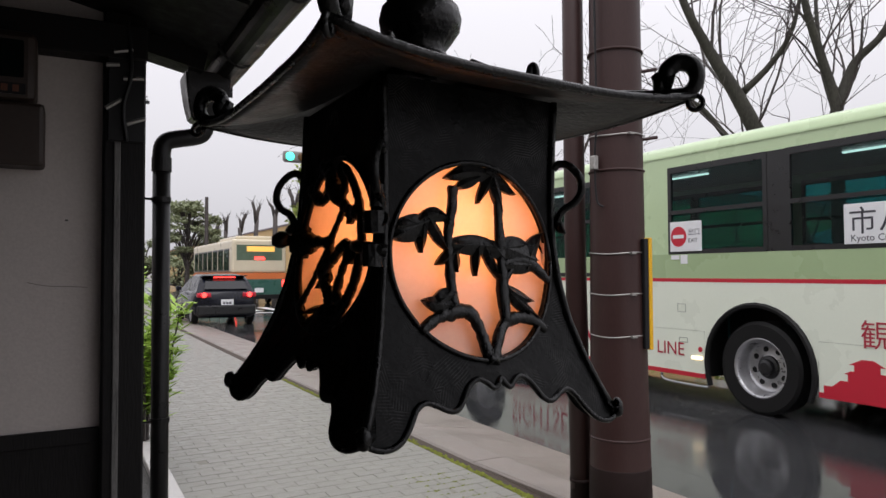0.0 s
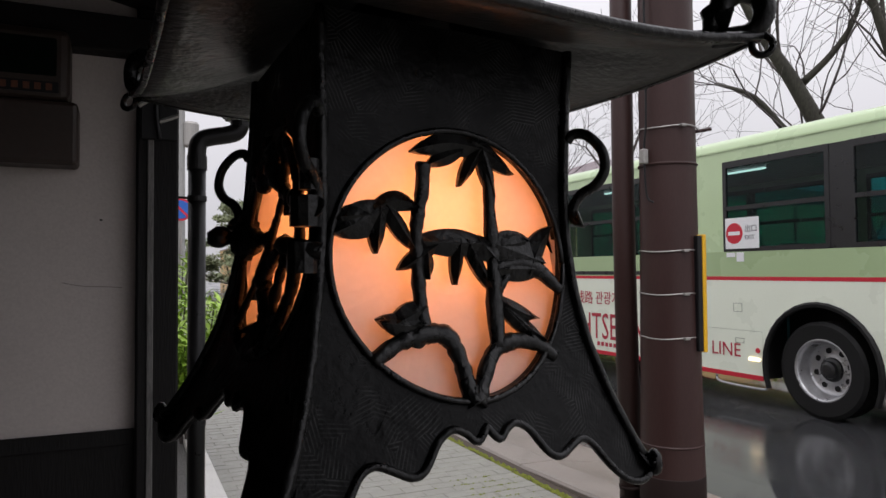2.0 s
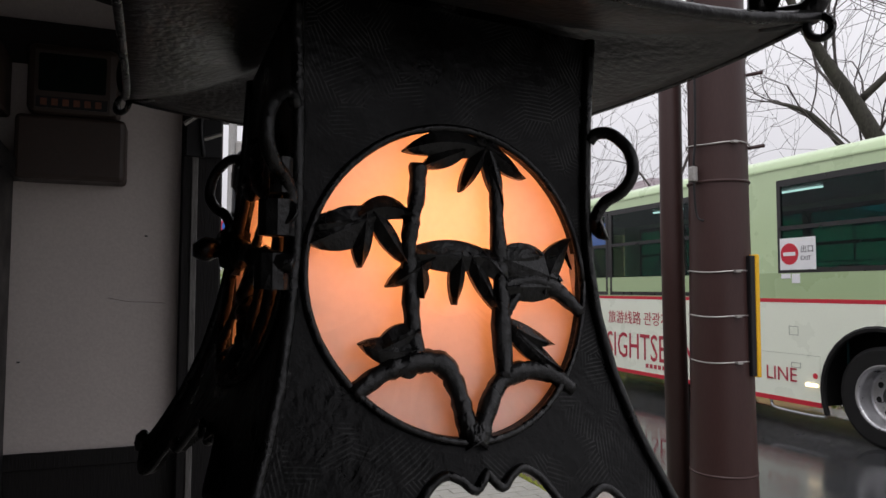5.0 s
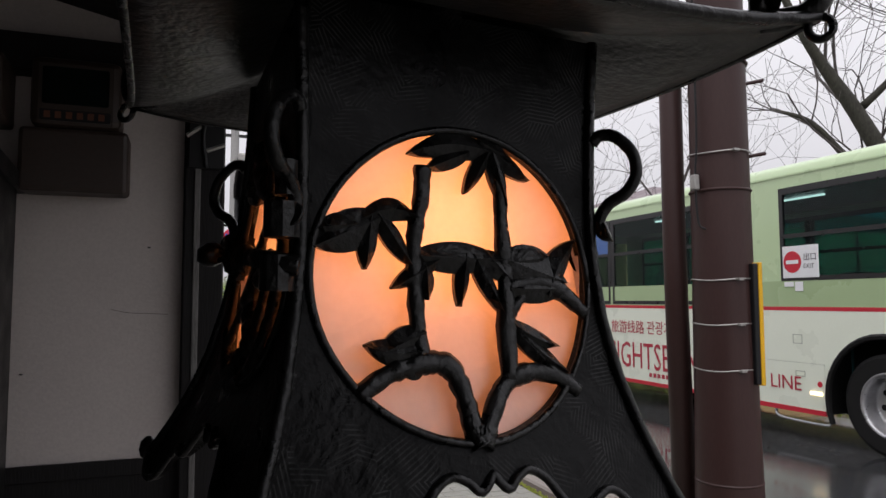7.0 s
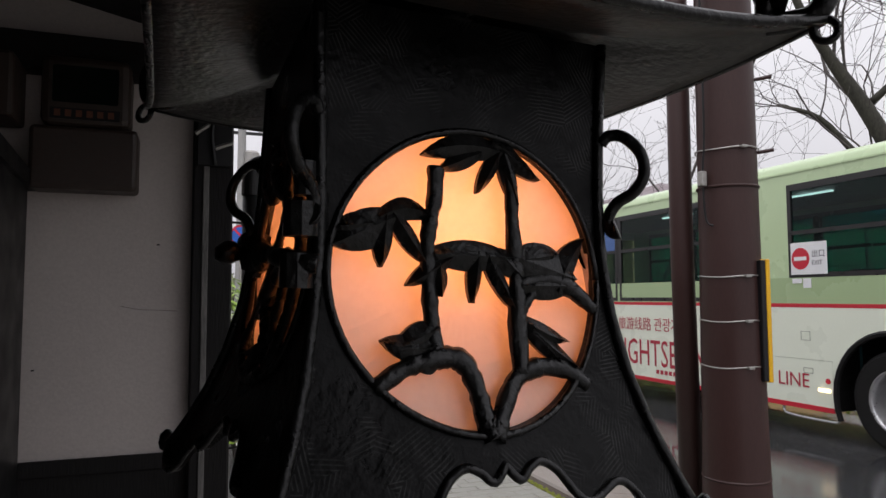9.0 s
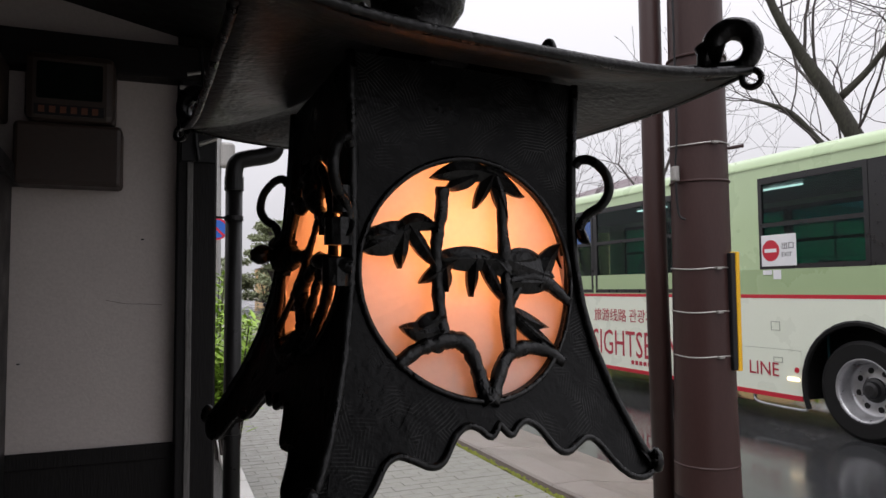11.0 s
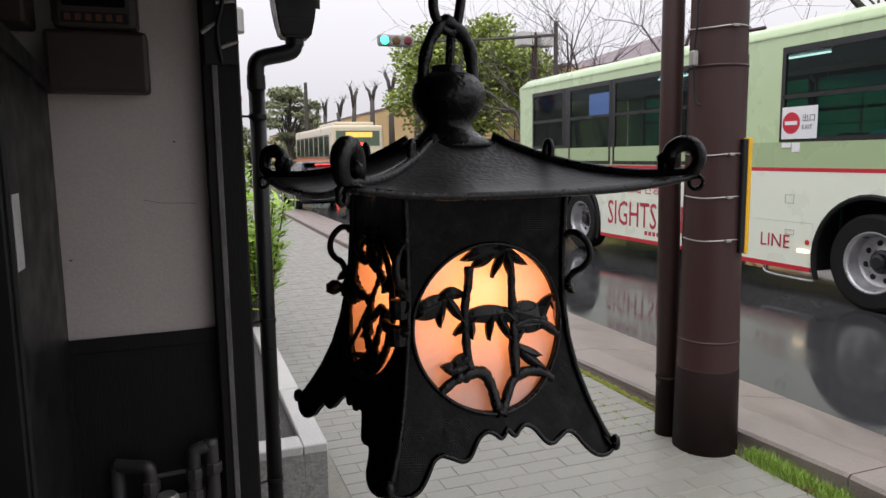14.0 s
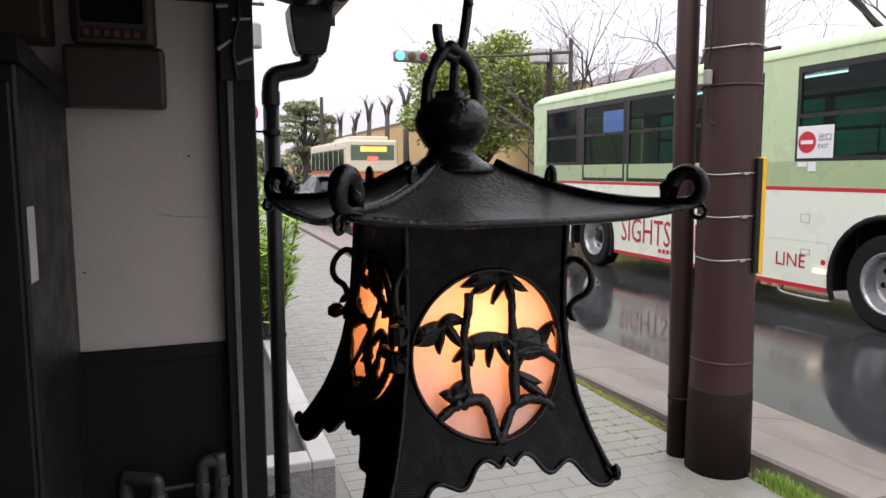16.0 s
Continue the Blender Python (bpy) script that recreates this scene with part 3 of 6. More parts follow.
def add_stroke(out, pts, widths, knobs=0.0, seed=0):
    """A cast branch: a rounded bar of uneven width."""
    bm = bmesh.new()
    out.append(("branch", bm))
    rnd = random.Random(seed)
    line = smooth_line([(x, y, 0) for x, y in pts], 6)
    n = len(line)
    w = [float(np.interp(i / (n - 1), np.linspace(0, 1, len(widths)), widths)) * DISC_R * 0.9 * (1 + 1.3 * knobs * rnd.uniform(-1, 1)) for i in range(n)]
    add_tube(bm, [d2(p.x, p.y, 0.0002) for p in line], w, 8, ((0, 1, 0), 0.7))


def add_leaf(out, x0, y0, x1, y1, w, bend=0.0):
    """A pointed blade with a raised midrib, thick enough to stand proud."""
    bm = bmesh.new()
    out.append(("leaf", bm))
    a, b = Vector((x0, y0)), Vector((x1, y1))
    d = b - a
    s = Vector((-d.y, d.x)).normalized()
    front, back, mid = [], [], []
    m = 8
    for i in range(m + 1):
        t = i / m
        c = a + d * t + s * bend * math.sin(math.pi * t)
        k = w * (math.sin(math.pi * min(1, 0.12 + 0.88 * t)) ** 0.8) + 0.006
        l, r = c + s * k, c - s * k
        front.append((bm.verts.new(d2(l.x, l.y, 0.0004)), bm.verts.new(d2(c.x, c.y, 0.0024)), bm.verts.new(d2(r.x, r.y, 0.0004))))
        back.append((bm.verts.new(d2(l.x, l.y, -0.0014)), bm.verts.new(d2(r.x, r.y, -0.0014))))
    for p, q, e, f in zip(front, front[1:], back, back[1:]):
        bm.faces.new((p[0], p[1], q[1], q[0]))
        bm.faces.new((p[1], p[2], q[2], q[1]))
        bm.faces.new((p[0], q[0], f[0], e[0]))
        bm.faces.new((p[2], e[1], f[1], q[2]))
        bm.faces.new((e[0], f[0], f[1], e[1]))


def bamboo_tracery():
    """Two stems on arched roots, four sprays of leaves and a small perched form."""
    bm = []
    add_stroke(bm, [(-0.265, 0.765), (-0.275, 0.543), (-0.327, 0.278), (-0.335, 0.020), (-0.329, -0.254), (-0.320, -0.483), (-0.344, -0.550)], [0.072, 0.066, 0.064, 0.066, 0.07, 0.085], 0.10, 1)
    add_stroke(bm, [(0.253, 0.919), (0.317, 0.657), (0.323, 0.411), (0.340, 0.081), (0.327, -0.244), (0.289, -0.661)], [0.06, 0.062, 0.064, 0.07, 0.085, 0.085], 0.10, 2)
    add_stroke(bm, [(-0.759, -0.714), (-0.535, -0.588), (-0.305, -0.532), (-0.145, -0.561), (-0.075, -0.723), (-0.055, -0.938), (-0.02, -1.036)], [0.07, 0.075, 0.085, 0.085, 0.075, 0.07, 0.085], 0.10, 3)
    add_stroke(bm, [(-0.01, -1.036), (0.115, -0.833), (0.250, -0.680), (0.430, -0.617), (0.644, -0.638), (0.824, -0.753)], [0.09, 0.075, 0.075, 0.075, 0.07, 0.06], 0.08, 4)
    add_stroke(bm, [(-0.055, -0.938), (0.010, -0.972), (0.080, -0.930)], [0.06, 0.09, 0.06], 0.1, 5)
    # top spray
    add_leaf(bm, 0.232, 0.893, -0.371, 0.840, 0.085, -0.05)
    add_leaf(bm, 0.064, 0.878, -0.237, 0.746, 0.06)
    add_leaf(bm, 0.222, 0.915, 0.043, 0.595, 0.05)
    add_leaf(bm, 0.232, 0.916, 0.357, 0.525, 0.055)
    add_leaf(bm, 0.222, 0.915, 0.538, 0.717, 0.055)
    add_leaf(bm, 0.147, 0.953, 0.383, 0.862, 0.06)
    # spray at the rim
    add_leaf(bm, -0.576, 0.391, -0.991, 0.197, 0.13, 0.0)
    add_leaf(bm, -0.719, 0.344, -0.975, 0.313, 0.08)
    add_leaf(bm, -0.630, 0.409, -0.670, 0.056, 0.062)
    add_leaf(bm, -0.585, 0.422, -0.360, 0.091, 0.06)
    add_leaf(bm, -0.683, 0.386, -0.296, 0.404, 0.075, 0.06)
    # middle spray
    add_leaf(bm, -0.300, 0.155, 0.325, 0.147, 0.105, 0.0)
    add_leaf(bm, -0.167, 0.136, -0.495, -0.062, 0.06)
    add_leaf(bm, 0.035, 0.183, -0.027, -0.177, 0.05)
    add_leaf(bm, 0.086, 0.184, 0.298, -0.222, 0.055)
    add_leaf(bm, -0.265, 0.093, -0.258, -0.134, 0.06)
    add_leaf(bm, 0.190, 0.187, 0.377, -0.006, 0.08)
    # perched form and its branch
    add_leaf(bm, 0.345, 0.148, 0.826, -0.004, 0.17, 0.0)
    add_leaf(bm, 0.344, 0.126, 0.679, 0.177, 0.11, 0.0)
    add_leaf(bm, 0.657, -0.094, 0.919, 0.310, 0.085, 0.03)
    add_leaf(bm, 0.353, -0.050, 0.845, -0.049, 0.10, 0.0)
    add_stroke(bm, [(0.353, -0.050), (0.575, -0.005), (0.774, -0.060), (0.992, -0.232)], [0.06, 0.07, 0.08, 0.05], 0.1, 6)
    add_stroke(bm, [(0.359, -0.245), (0.432, -0.137), (0.550, -0.027)], [0.05, 0.05, 0.05], 0.1, 7)
    # low sprays
    add_leaf(bm, -0.317, -0.453, -0.690, -0.421, 0.085, 0.03)
    add_leaf(bm, -0.289, -0.335, -0.588, -0.462, 0.08)
    add_leaf(bm, -0.324, -0.531, -0.490, -0.581, 0.08)
    add_leaf(bm, 0.354, -0.288, 0.705, -0.447, 0.06, -0.02)
    add_leaf(bm, 0.373, -0.309, 0.747, -0.622, 0.06, -0.02)
    add_leaf(bm, 0.370, -0.330, 0.617, -0.595, 0.05)
    return bm


def plum_tracery():
    """A drooping flower on a bent stem inside a loose inner ring, with a spray of roots at its foot."""
    bm = []
    add_stroke(bm, [(-0.09 + 0.80 * math.cos(a), -0.03 + 1.0 * math.sin(a)) for a in [2 * math.pi * k / 24 for k in range(25)]], [0.075, 0.055, 0.07, 0.075], 0.08, 10)
    add_stroke(bm, [(-0.36, 1.0), (-0.15, 0.90), (-0.11, 0.75), (0.09, 0.56), (0.32, 0.41), (0.60, 0.35)], [0.10, 0.13, 0.15, 0.11, 0.09, 0.10], 0.2, 11)
    add_stroke(bm, [(-0.78, 0.75), (-0.56, 0.62), (-0.33, 0.57), (-0.10, 0.68)], [0.08, 0.10, 0.08, 0.07], 0.25, 12)
    add_stroke(bm, [(0.10, 0.93), (0.24, 0.71), (0.14, 0.51)], [0.09, 0.08, 0.07], 0.2, 13)
    add_stroke(bm, [(0.21, 0.40), (0.05, 0.20), (-0.07, 0.02), (-0.01, -0.17)], [0.055, 0.05, 0.07, 0.08], 0.15, 14)
    add_stroke(bm, [(-0.95, 0.08), (-0.75, 0.02), (-0.42, 0.04), (-0.07, 0.02)], [0.20, 0.15, 0.09, 0.08], 0.25, 15)
    add_stroke(bm, [(-0.06, -0.02), (-0.29, -0.32), (-0.48, -0.60), (-0.60, -0.78)], [0.07, 0.06, 0.05, 0.06], 0.2, 16)
    add_stroke(bm, [(-0.01, -0.17), (-0.12, -0.37), (0.01, -0.53), (0.18, -0.64), (0.09, -0.82)], [0.08, 0.12, 0.09, 0.09, 0.11], 0.2, 17)
    add_stroke(bm, [(0.04, -0.20), (0.32, -0.02), (0.47, -0.09), (0.34, -0.28), (0.28, -0.54), (0.41, -0.69)], [0.08, 0.10, 0.09, 0.06, 0.07, 0.08], 0.2, 18)
    for x, y, w in ((-0.86, 0.0, 0.22), (-0.15, 0.80, 0.20), (0.42, 0.36, 0.14), (-0.10, -0.40, 0.17), (0.52, -0.08, 0.16)):
        for k in range(3):
            a = k * 2.1 + x
            add_leaf(bm, x - 0.6 * w * math.cos(a), y - 0.6 * w * math.sin(a), x + w * math.cos(a), y + w * math.sin(a), w * 0.5)
    for x, y in ((-0.46, -0.86), (-0.31, -0.97), (-0.14, -1.0), (0.03, -1.0), (0.20, -0.98), (0.36, -0.88), (0.46, -0.76)):
        add_leaf(bm, 0.06, -0.74, x, y, 0.036)
    return bm


for k in range(4):
    turn = Matrix.Rotation(math.pi / 2 * k, 4, "Z")
    if k % 2:
        SKIRT = SIDE_SKIRT
    else:
        SKIRT = FRONT_SKIRT
    OUTLINE = face_outline()
    # the opening of each side door sits a little higher and is smaller than the front one
    DISC_U, DISC_Z, DISC_R = (-0.0004, 0.0830, 0.0464) if k % 2 == 0 else (-0.003, 0.0905, 0.0440)
    for name, bm, mt, sm in (("face", build_face(), IRON, False), ("skirt_bead", face_bead(), IRON_CAST, True), ("opening_rim", opening_rim(DISC_R + 0.0009, 0.0012, 0.0005), IRON_CAST, True),
                             ("frosted_pane", disc_sheet(), PAPER, False)):
        ob = part(name, bm, mt, lantern, "round frosted pane lit orange from inside" if name == "frosted_pane" else "", smooth=sm)
        ob.matrix_local = turn
    pieces = bamboo_tracery() if k % 2 == 0 else plum_tracery()
    tracery = part("tracery", pieces[0][1], IRON_CAST, lantern, "cast bamboo silhouette" if k % 2 == 0 else "cast blossom branch silhouette", smooth=True)
    tracery.matrix_local = turn
    for name, bm in pieces[1:]:
        part(name, bm, IRON_CAST, tracery, smooth=name == "branch")
    # rounded bead down each corner, its foot and its scroll handle
    corner = []
    for i in range(26):
        z = 0.166 - 0.158 * i / 25
        h = half_width(z) + 0.0004
        corner.append((h, -h, z))
    ob = part("corner_bead", tube(corner, 0.0019, 8), IRON_CAST, lantern, smooth=True)
    ob.matrix_local = turn
    ob = part("foot_knob", lathe([(0.001, -0.0042), (0.0027, -0.003), (0.0033, 0.0), (0.0028, 0.0035), (0.001, 0.0055)], 12, at=(0.0722, -0.0722, 0.0085)), IRON_CAST, lantern, smooth=True)
    ob.matrix_local = turn
    q = math.sqrt(0.5)
    scroll = [(0.0, 0.134), (0.005, 0.1375), (0.015, 0.1365), (0.0255, 0.1285), (0.0275, 0.1185), (0.021, 0.1105), (0.010, 0.1055), (0.004, 0.0985), (0.0055, 0.0925), (0.010, 0.0930)]
    pts = smooth_line([(0.0505 + 0.52 * d * q, -0.0505 - 0.52 * d * q, 0.131 - (0.134 - z) * 0.74) for d, z in scroll], 5)
    bm = tube(pts, [0.0021] * (len(pts) - 6) + [0.0023, 0.0027, 0.0032, 0.0038, 0.0040, 0.0034], 10)
    ob = part("scroll_handle", bm, IRON_CAST, lantern, "curled iron scroll at the corner", smooth=True)
    ob.matrix_local = turn

# latch and hinge on the edge between two faces
for x, y, z, r in ((-0.0555, -0.048, 0.099, 0.0050), (-0.0565, -0.0475, 0.084, 0.0048), (-0.0545, -0.0485, 0.111, 0.0032)):
    part("hinge_knuckle", tube([(x, y - 0.003, z - 0.005), (x, y - 0.003, z + 0.005)], r, 10), IRON_CAST, lantern)
part("latch_bar", tube(smooth_line([(-0.058, -0.038, 0.0885), (-0.060, -0.045, 0.088), (-0.0565, -0.052, 0.087), (-0.0515, -0.0545, 0.086)]), 0.0030, 8), IRON_CAST, lantern, smooth=True)
part("latch_knob", lathe([(0.0015, -0.005), (0.005, -0.003), (0.0055, 0.002), (0.002, 0.005)], 12, at=(-0.0605, 0.046, 0.094)), IRON_CAST, lantern, smooth=True)


# roof
def roof_point(e, c, side, drop=0.0):
    """e: from the neck (0) to the eave (1); c: along the eave (-1 to 1)."""
    s = 0.020 + 0.0765 * e
    z = 0.1885 - 0.0275 * (1 - (1 - e) ** 1.9) + 0.0065 * abs(c) ** 3.5 * e ** 2 - drop
    s *= 1 + 0.04 * abs(c) ** 4 * e
    return Matrix.Rotation(math.pi / 2 * side, 4, "Z") @ Vector((c * s, -s, z))


bm = bmesh.new()
for drop in (0.0, 0.0028):
    for side in range(4):
        g = [[bm.verts.new(roof_point(i / 10, -1 + j / 8, side, drop)) for j in range(17)] for i in range(11)]
        for i in range(10):
            for j in range(16):
                bm.faces.new((g[i][j], g[i + 1][j], g[i + 1][j + 1], g[i][j + 1]))
for side in range(4):
    for j in range(16):
        c0, c1 = -1 + j / 8, -1 + (j + 1) / 8
        bm.faces.new([bm.verts.new(roof_point(1, c, side, d)) for c, d in ((c0, 0), (c0, 0.0028), (c1, 0.0028), (c1, 0))])
bmesh.ops.remove_doubles(bm, verts=bm.verts, dist=0.00005)
bmesh.ops.recalc_face_normals(bm, faces=bm.faces)
part("roof", bm, ROOF_IRON, lantern, "flared square iron roof with upturned corners", smooth=True)
for side in range(4):
    part("hip_ridge", tube([roof_point(i / 12, -1, side, -0.001) for i in range(13)], 0.0027, 8), IRON_CAST, lantern, smooth=True)
    part("eave_rim", tube([roof_point(1, -1 + j / 10, side, 0.0014) for j in range(21)], 0.0020, 6), IRON_CAST, lantern, smooth=True)
    rot = Matrix.Rotation(math.pi / 2 * side, 4, "Z")
    q = math.sqrt(0.5)
    curl = [(0.125, 0.1655), (0.134, 0.1662), (0.1410, 0.1695), (0.1435, 0.1755), (0.1412, 0.1815), (0.1350, 0.1835), (0.1295, 0.1800), (0.1288, 0.1750), (0.1320, 0.1735)]
    pts = smooth_line([(d * q, -d * q, z) for d, z in curl], 5)
    n = len(pts)
    bm = tube([rot @ p for p in pts], [0.0028 + 0.0018 * min(1, i / (0.5 * n)) for i in range(n)], 10)
    blob = [(0.1245, 0.168), (0.1255, 0.1745), (0.1230, 0.178)]
    add_tube(bm, [rot @ Vector((d * q, -d * q, z)) for d, z in blob], [0.0026, 0.0036, 0.0024], 8)
    part("corner_curl", bm, IRON_CAST, lantern, "thick curled ornament at the roof corner", smooth=True)
    ring = [rot @ Vector(((0.1425 + 0.0036 * math.cos(a)) * q, -(0.1425 + 0.0036 * math.cos(a)) * q, 0.1625 + 0.0036 * math.sin(a))) for a in [2 * math.pi * i / 16 for i in range(17)]]
    part("corner_ring", tube(ring, 0.0014, 6), IRON_CAST, lantern, smooth=True)
    base = roof_point(0.30, -1, side)
    up = [base + Vector((0, 0, 0.0005)) + (base.normalized() * dx) * Vector((1, 1, 0)) + Vector((0, 0, dz)) for dx, dz in ((-0.005, 0), (-0.0055, 0.005), (-0.003, 0.009), (0.001, 0.010), (0.0045, 0.007), (0.005, 0.0), (0.009, -0.001))]
    part("hip_loop", tube(smooth_line(up, 4), 0.0021, 8), IRON_CAST, lantern, smooth=True)

part("finial", lathe([(0.031, 0.1835), (0.030, 0.1865), (0.0225, 0.1895), (0.0165, 0.1935), (0.0145, 0.1975), (0.0185, 0.2025), (0.0225, 0.2085), (0.0235, 0.2145), (0.0220, 0.2205), (0.0165, 0.2260), (0.0100, 0.2285), (0.0100, 0.2315), (0.0085, 0.2320)], 36), IRON_CAST, lantern, "onion-shaped iron finial on the roof", smooth=True)
bail = [(-0.0165, 0, 0.219), (-0.0165, 0, 0.231), (-0.0125, 0, 0.244), (-0.005, 0, 0.2545), (0.001, 0, 0.2575), (0.009, 0, 0.2525), (0.0155, 0, 0.244), (0.0175, 0, 0.231), (0.0175, 0, 0.219)]
pts = smooth_line(bail, 4)
part("bail", tube(pts, [0.0040 + 0.0005 * math.sin(i * 1.3) for i in range(len(pts))], 10), IRON_CAST, lantern, "forged iron bail over the finial", smooth=True)
part("spindle", tube([(0.002, 0.0, 0.230), (0.004, 0.001, 0.252)], 0.0030, 8), IRON_CAST, lantern)
part("bulb_socket", lathe([(0.012, 0.136), (0.013, 0.140), (0.013, 0.163)], 16), IRON_CAST, lantern)
part("ceiling_plate", box(-0.050, 0.004, -0.050, 0.050, 0.163, 0.166), IRON_CAST, lantern)
part("ceiling_plate", box(0.004, 0.050, -0.0455, 0.050, 0.163, 0.166), IRON_CAST, lantern)
part("floor_plate", box(-0.052, 0.052, -0.052, 0.052, 0.0335, 0.0355), IRON_CAST, lantern)


def out_of_square(p):
    """The hand-beaten body stands a little out of square: its back corner leans in above and flares out and up at the foot, and the front bellies out below."""
    near_left, near_back = min(1.0, max(0.0, -p.x / 0.05)), min(1.5, max(0.0, 0.5 + p.y / 0.1))
    lean = float(np.interp(p.z, [0.010, 0.083, 0.130, 0.175], [-0.0055, 0.0, 0.0045, 0.0090]))
    a, b = min(1.0, max(0.0, 0.5 - p.x / 0.149)), min(1.0, max(0.0, 0.5 + p.y / 0.149))
    lift = 0.004 * a * (1 - b) + (0.008 + 0.003 * a) * b
    belly = 0.0055 * max(0.0, 1 - abs(p.x) / 0.075) * min(1.0, max(0.0, (0.065 - p.z) / 0.035)) * min(1.0, max(0.0, -p.y / 0.05))
    return Vector((p.x + near_left * near_back * lean, p.y - belly, p.z + lift * max(0.0, 1 - p.z / 0.12)))


for piece in lantern.children_recursive:
    m = piece.matrix_basis if piece.parent == lantern else piece.parent.matrix_basis @ piece.matrix_basis
    back = m.inverted()
    for v in piece.data.vertices:
        v.co = back @ out_of_square(m @ v.co)
glow = new("lantern_bulb_light", bpy.data.lights.new("lantern_bulb_light", "POINT"))
glow.data.energy, glow.data.color, glow.data.shadow_soft_size = 0.47, (1.0, 0.335, 0.095), 0.014
glow.matrix_world = lantern.matrix_world @ Matrix.Translation((-0.002, -0.010, 0.101))

# the hook and chain by which it hangs from the eave
hook = thing("hanging_hook", "bent iron hook and rod hanging from the eave", "hook", pose(0.1562, 0.3362, 1.52, 0, 0, 6.0))
part("rod", tube(smooth_line([(0.0165, 0, 0.62), (0.0165, 0, 0.30), (0.016, 0, 0.10), (0.0135, 0, 0.065), (0.0085, 0.0, 0.030), (0.004, 0, 0.0215), (-0.002, 0, 0.0235), (-0.0062, 0, 0.029), (-0.0080, 0, 0.035), (-0.0080, 0, 0.040)], 5), 0.0030, 10), IRON_CAST, hook, smooth=True)
part("wire_loop", tube(smooth_line([(0.013, -0.003, 0.052), (0.008, -0.003, 0.060), (0.0005, -0.003, 0.069), (0.0005, -0.003, 0.077), (0.006, -0.003, 0.083), (0.009, -0.003, 0.075), (0.011, -0.003, 0.066), (0.013, -0.003, 0.095)], 5), 0.0019, 8), IRON_CAST, hook, smooth=True)
part("eye_plate", box(-0.005, 0.035, -0.02, 0.02, 0.588, 0.606, 0.002), IRON_CAST, hook)

# ---- things by the wing wall ----
cabinet = thing("metal_cabinet", "black painted metal cabinet standing against the wing wall", "cabinet", pose(-0.33, 1.62, 0))
CAB = mat("black_cabinet_paint", (0.009, 0.009, 0.009), 0.40, 0, 0.3, 9, 0.15, 20, 0.25)
part("body", box(-0.60, 0.0, 0.0, 0.60, 0.0, 1.70, 0.006), CAB, cabinet)
bm = bmesh.new()
prof = [(-0.03, 1.70), (0.64, 1.66), (0.64, 1.70), (-0.03, 1.755)]
a = [bm.verts.new((-0.62, y, z)) for y, z in prof]
b = [bm.verts.new((0.012, y, z)) for y, z in prof]
for k in range(4):
    bm.faces.new((a[k], b[k], b[(k + 1) % 4], a[(k + 1) % 4]))
bm.faces.new(a), bm.faces.new(b[::-1])
bmesh.ops.recalc_face_normals(bm, faces=bm.faces)
part("lid", bm, CAB, cabinet, "sloping overhanging lid")
part("door", box(-0.59, -0.01, -0.018, 0.0, 0.05, 1.66, 0.004), CAB, cabinet)
part("side_label", box(0.0005, 0.002, 0.012, 0.085, 1.235, 1.40), mat("pale_label", (0.42, 0.40, 0.40), 0.6), cabinet, "pale upright paper label")
st = part("sticker", box(-0.215, -0.052, -0.0200, -0.0185, 1.515, 1.615), mat("red_sticker", (0.50, 0.02, 0.03), 0.5), cabinet, "red sticker with a pale foot")
part("sticker_foot", box(-0.215, -0.052, -0.0205, -0.0188, 1.490, 1.515), mat("sticker_foot", (0.25, 0.30, 0.27), 0.5), st)
part("sticker_mark", box(-0.16, -0.065, -0.0208, -0.0200, 1.535, 1.555), WHITE, st)

meter = thing("electric_meter", "brown electric meter box fixed on the plaster", "electric meter", pose(-0.19, 2.28, 1.66))
part("case", box(-0.135, 0.13, -0.11, 0.0, 0.0, 0.17, 0.012, 2), METER_PAINT, meter)
part("upper_case", box(-0.11, 0.11, -0.12, 0.0, 0.172, 0.36, 0.02, 2), METER_PAINT, meter)
part("dial_window", box(-0.08, 0.08, -0.126, -0.1205, 0.23, 0.33, 0.004), BUS_GLASS, meter, "dark dial window")
bars = part("print_plate", box(-0.085, 0.085, -0.1225, -0.1205, 0.185, 0.215), BLACK_PLASTIC, meter)
for k in range(6):
    part("print_bar", box(-0.075 + 0.026 * k, -0.060 + 0.026 * k, -0.1235, -0.1226, 0.192, 0.210), mat("orange_print", (0.12, 0.04, 0.02), 0.6), bars)
part("cable", tube(smooth_line([(0.10, -0.03, 0.36), (0.16, -0.03, 0.385), (0.22, -0.03, 0.37), (0.27, -0.03, 0.40)]), 0.008, 8), BLACK_PLASTIC, meter, smooth=True)

# the small outlet box under the eave
outlet = thing("outlet_box", "dark outlet box under the head beam", "outlet box", pose(-0.45, 2.20, 1.83))
part("body", box(-0.16, 0.10, -0.10, 0.06, 0.0, 0.17, 0.01, 2), METER_PAINT, outlet)
k = part("lamp_button", lathe([(0.014, 0.0), (0.014, 0.006), (0.010, 0.010)], 16), mat("pale_button", (0.35, 0.34, 0.33), 0.5), outlet, "small pale button")
k.matrix_local = Matrix.Translation((-0.02, -0.10, 0.09)) @ Matrix.Rotation(math.pi / 2, 4, "X")

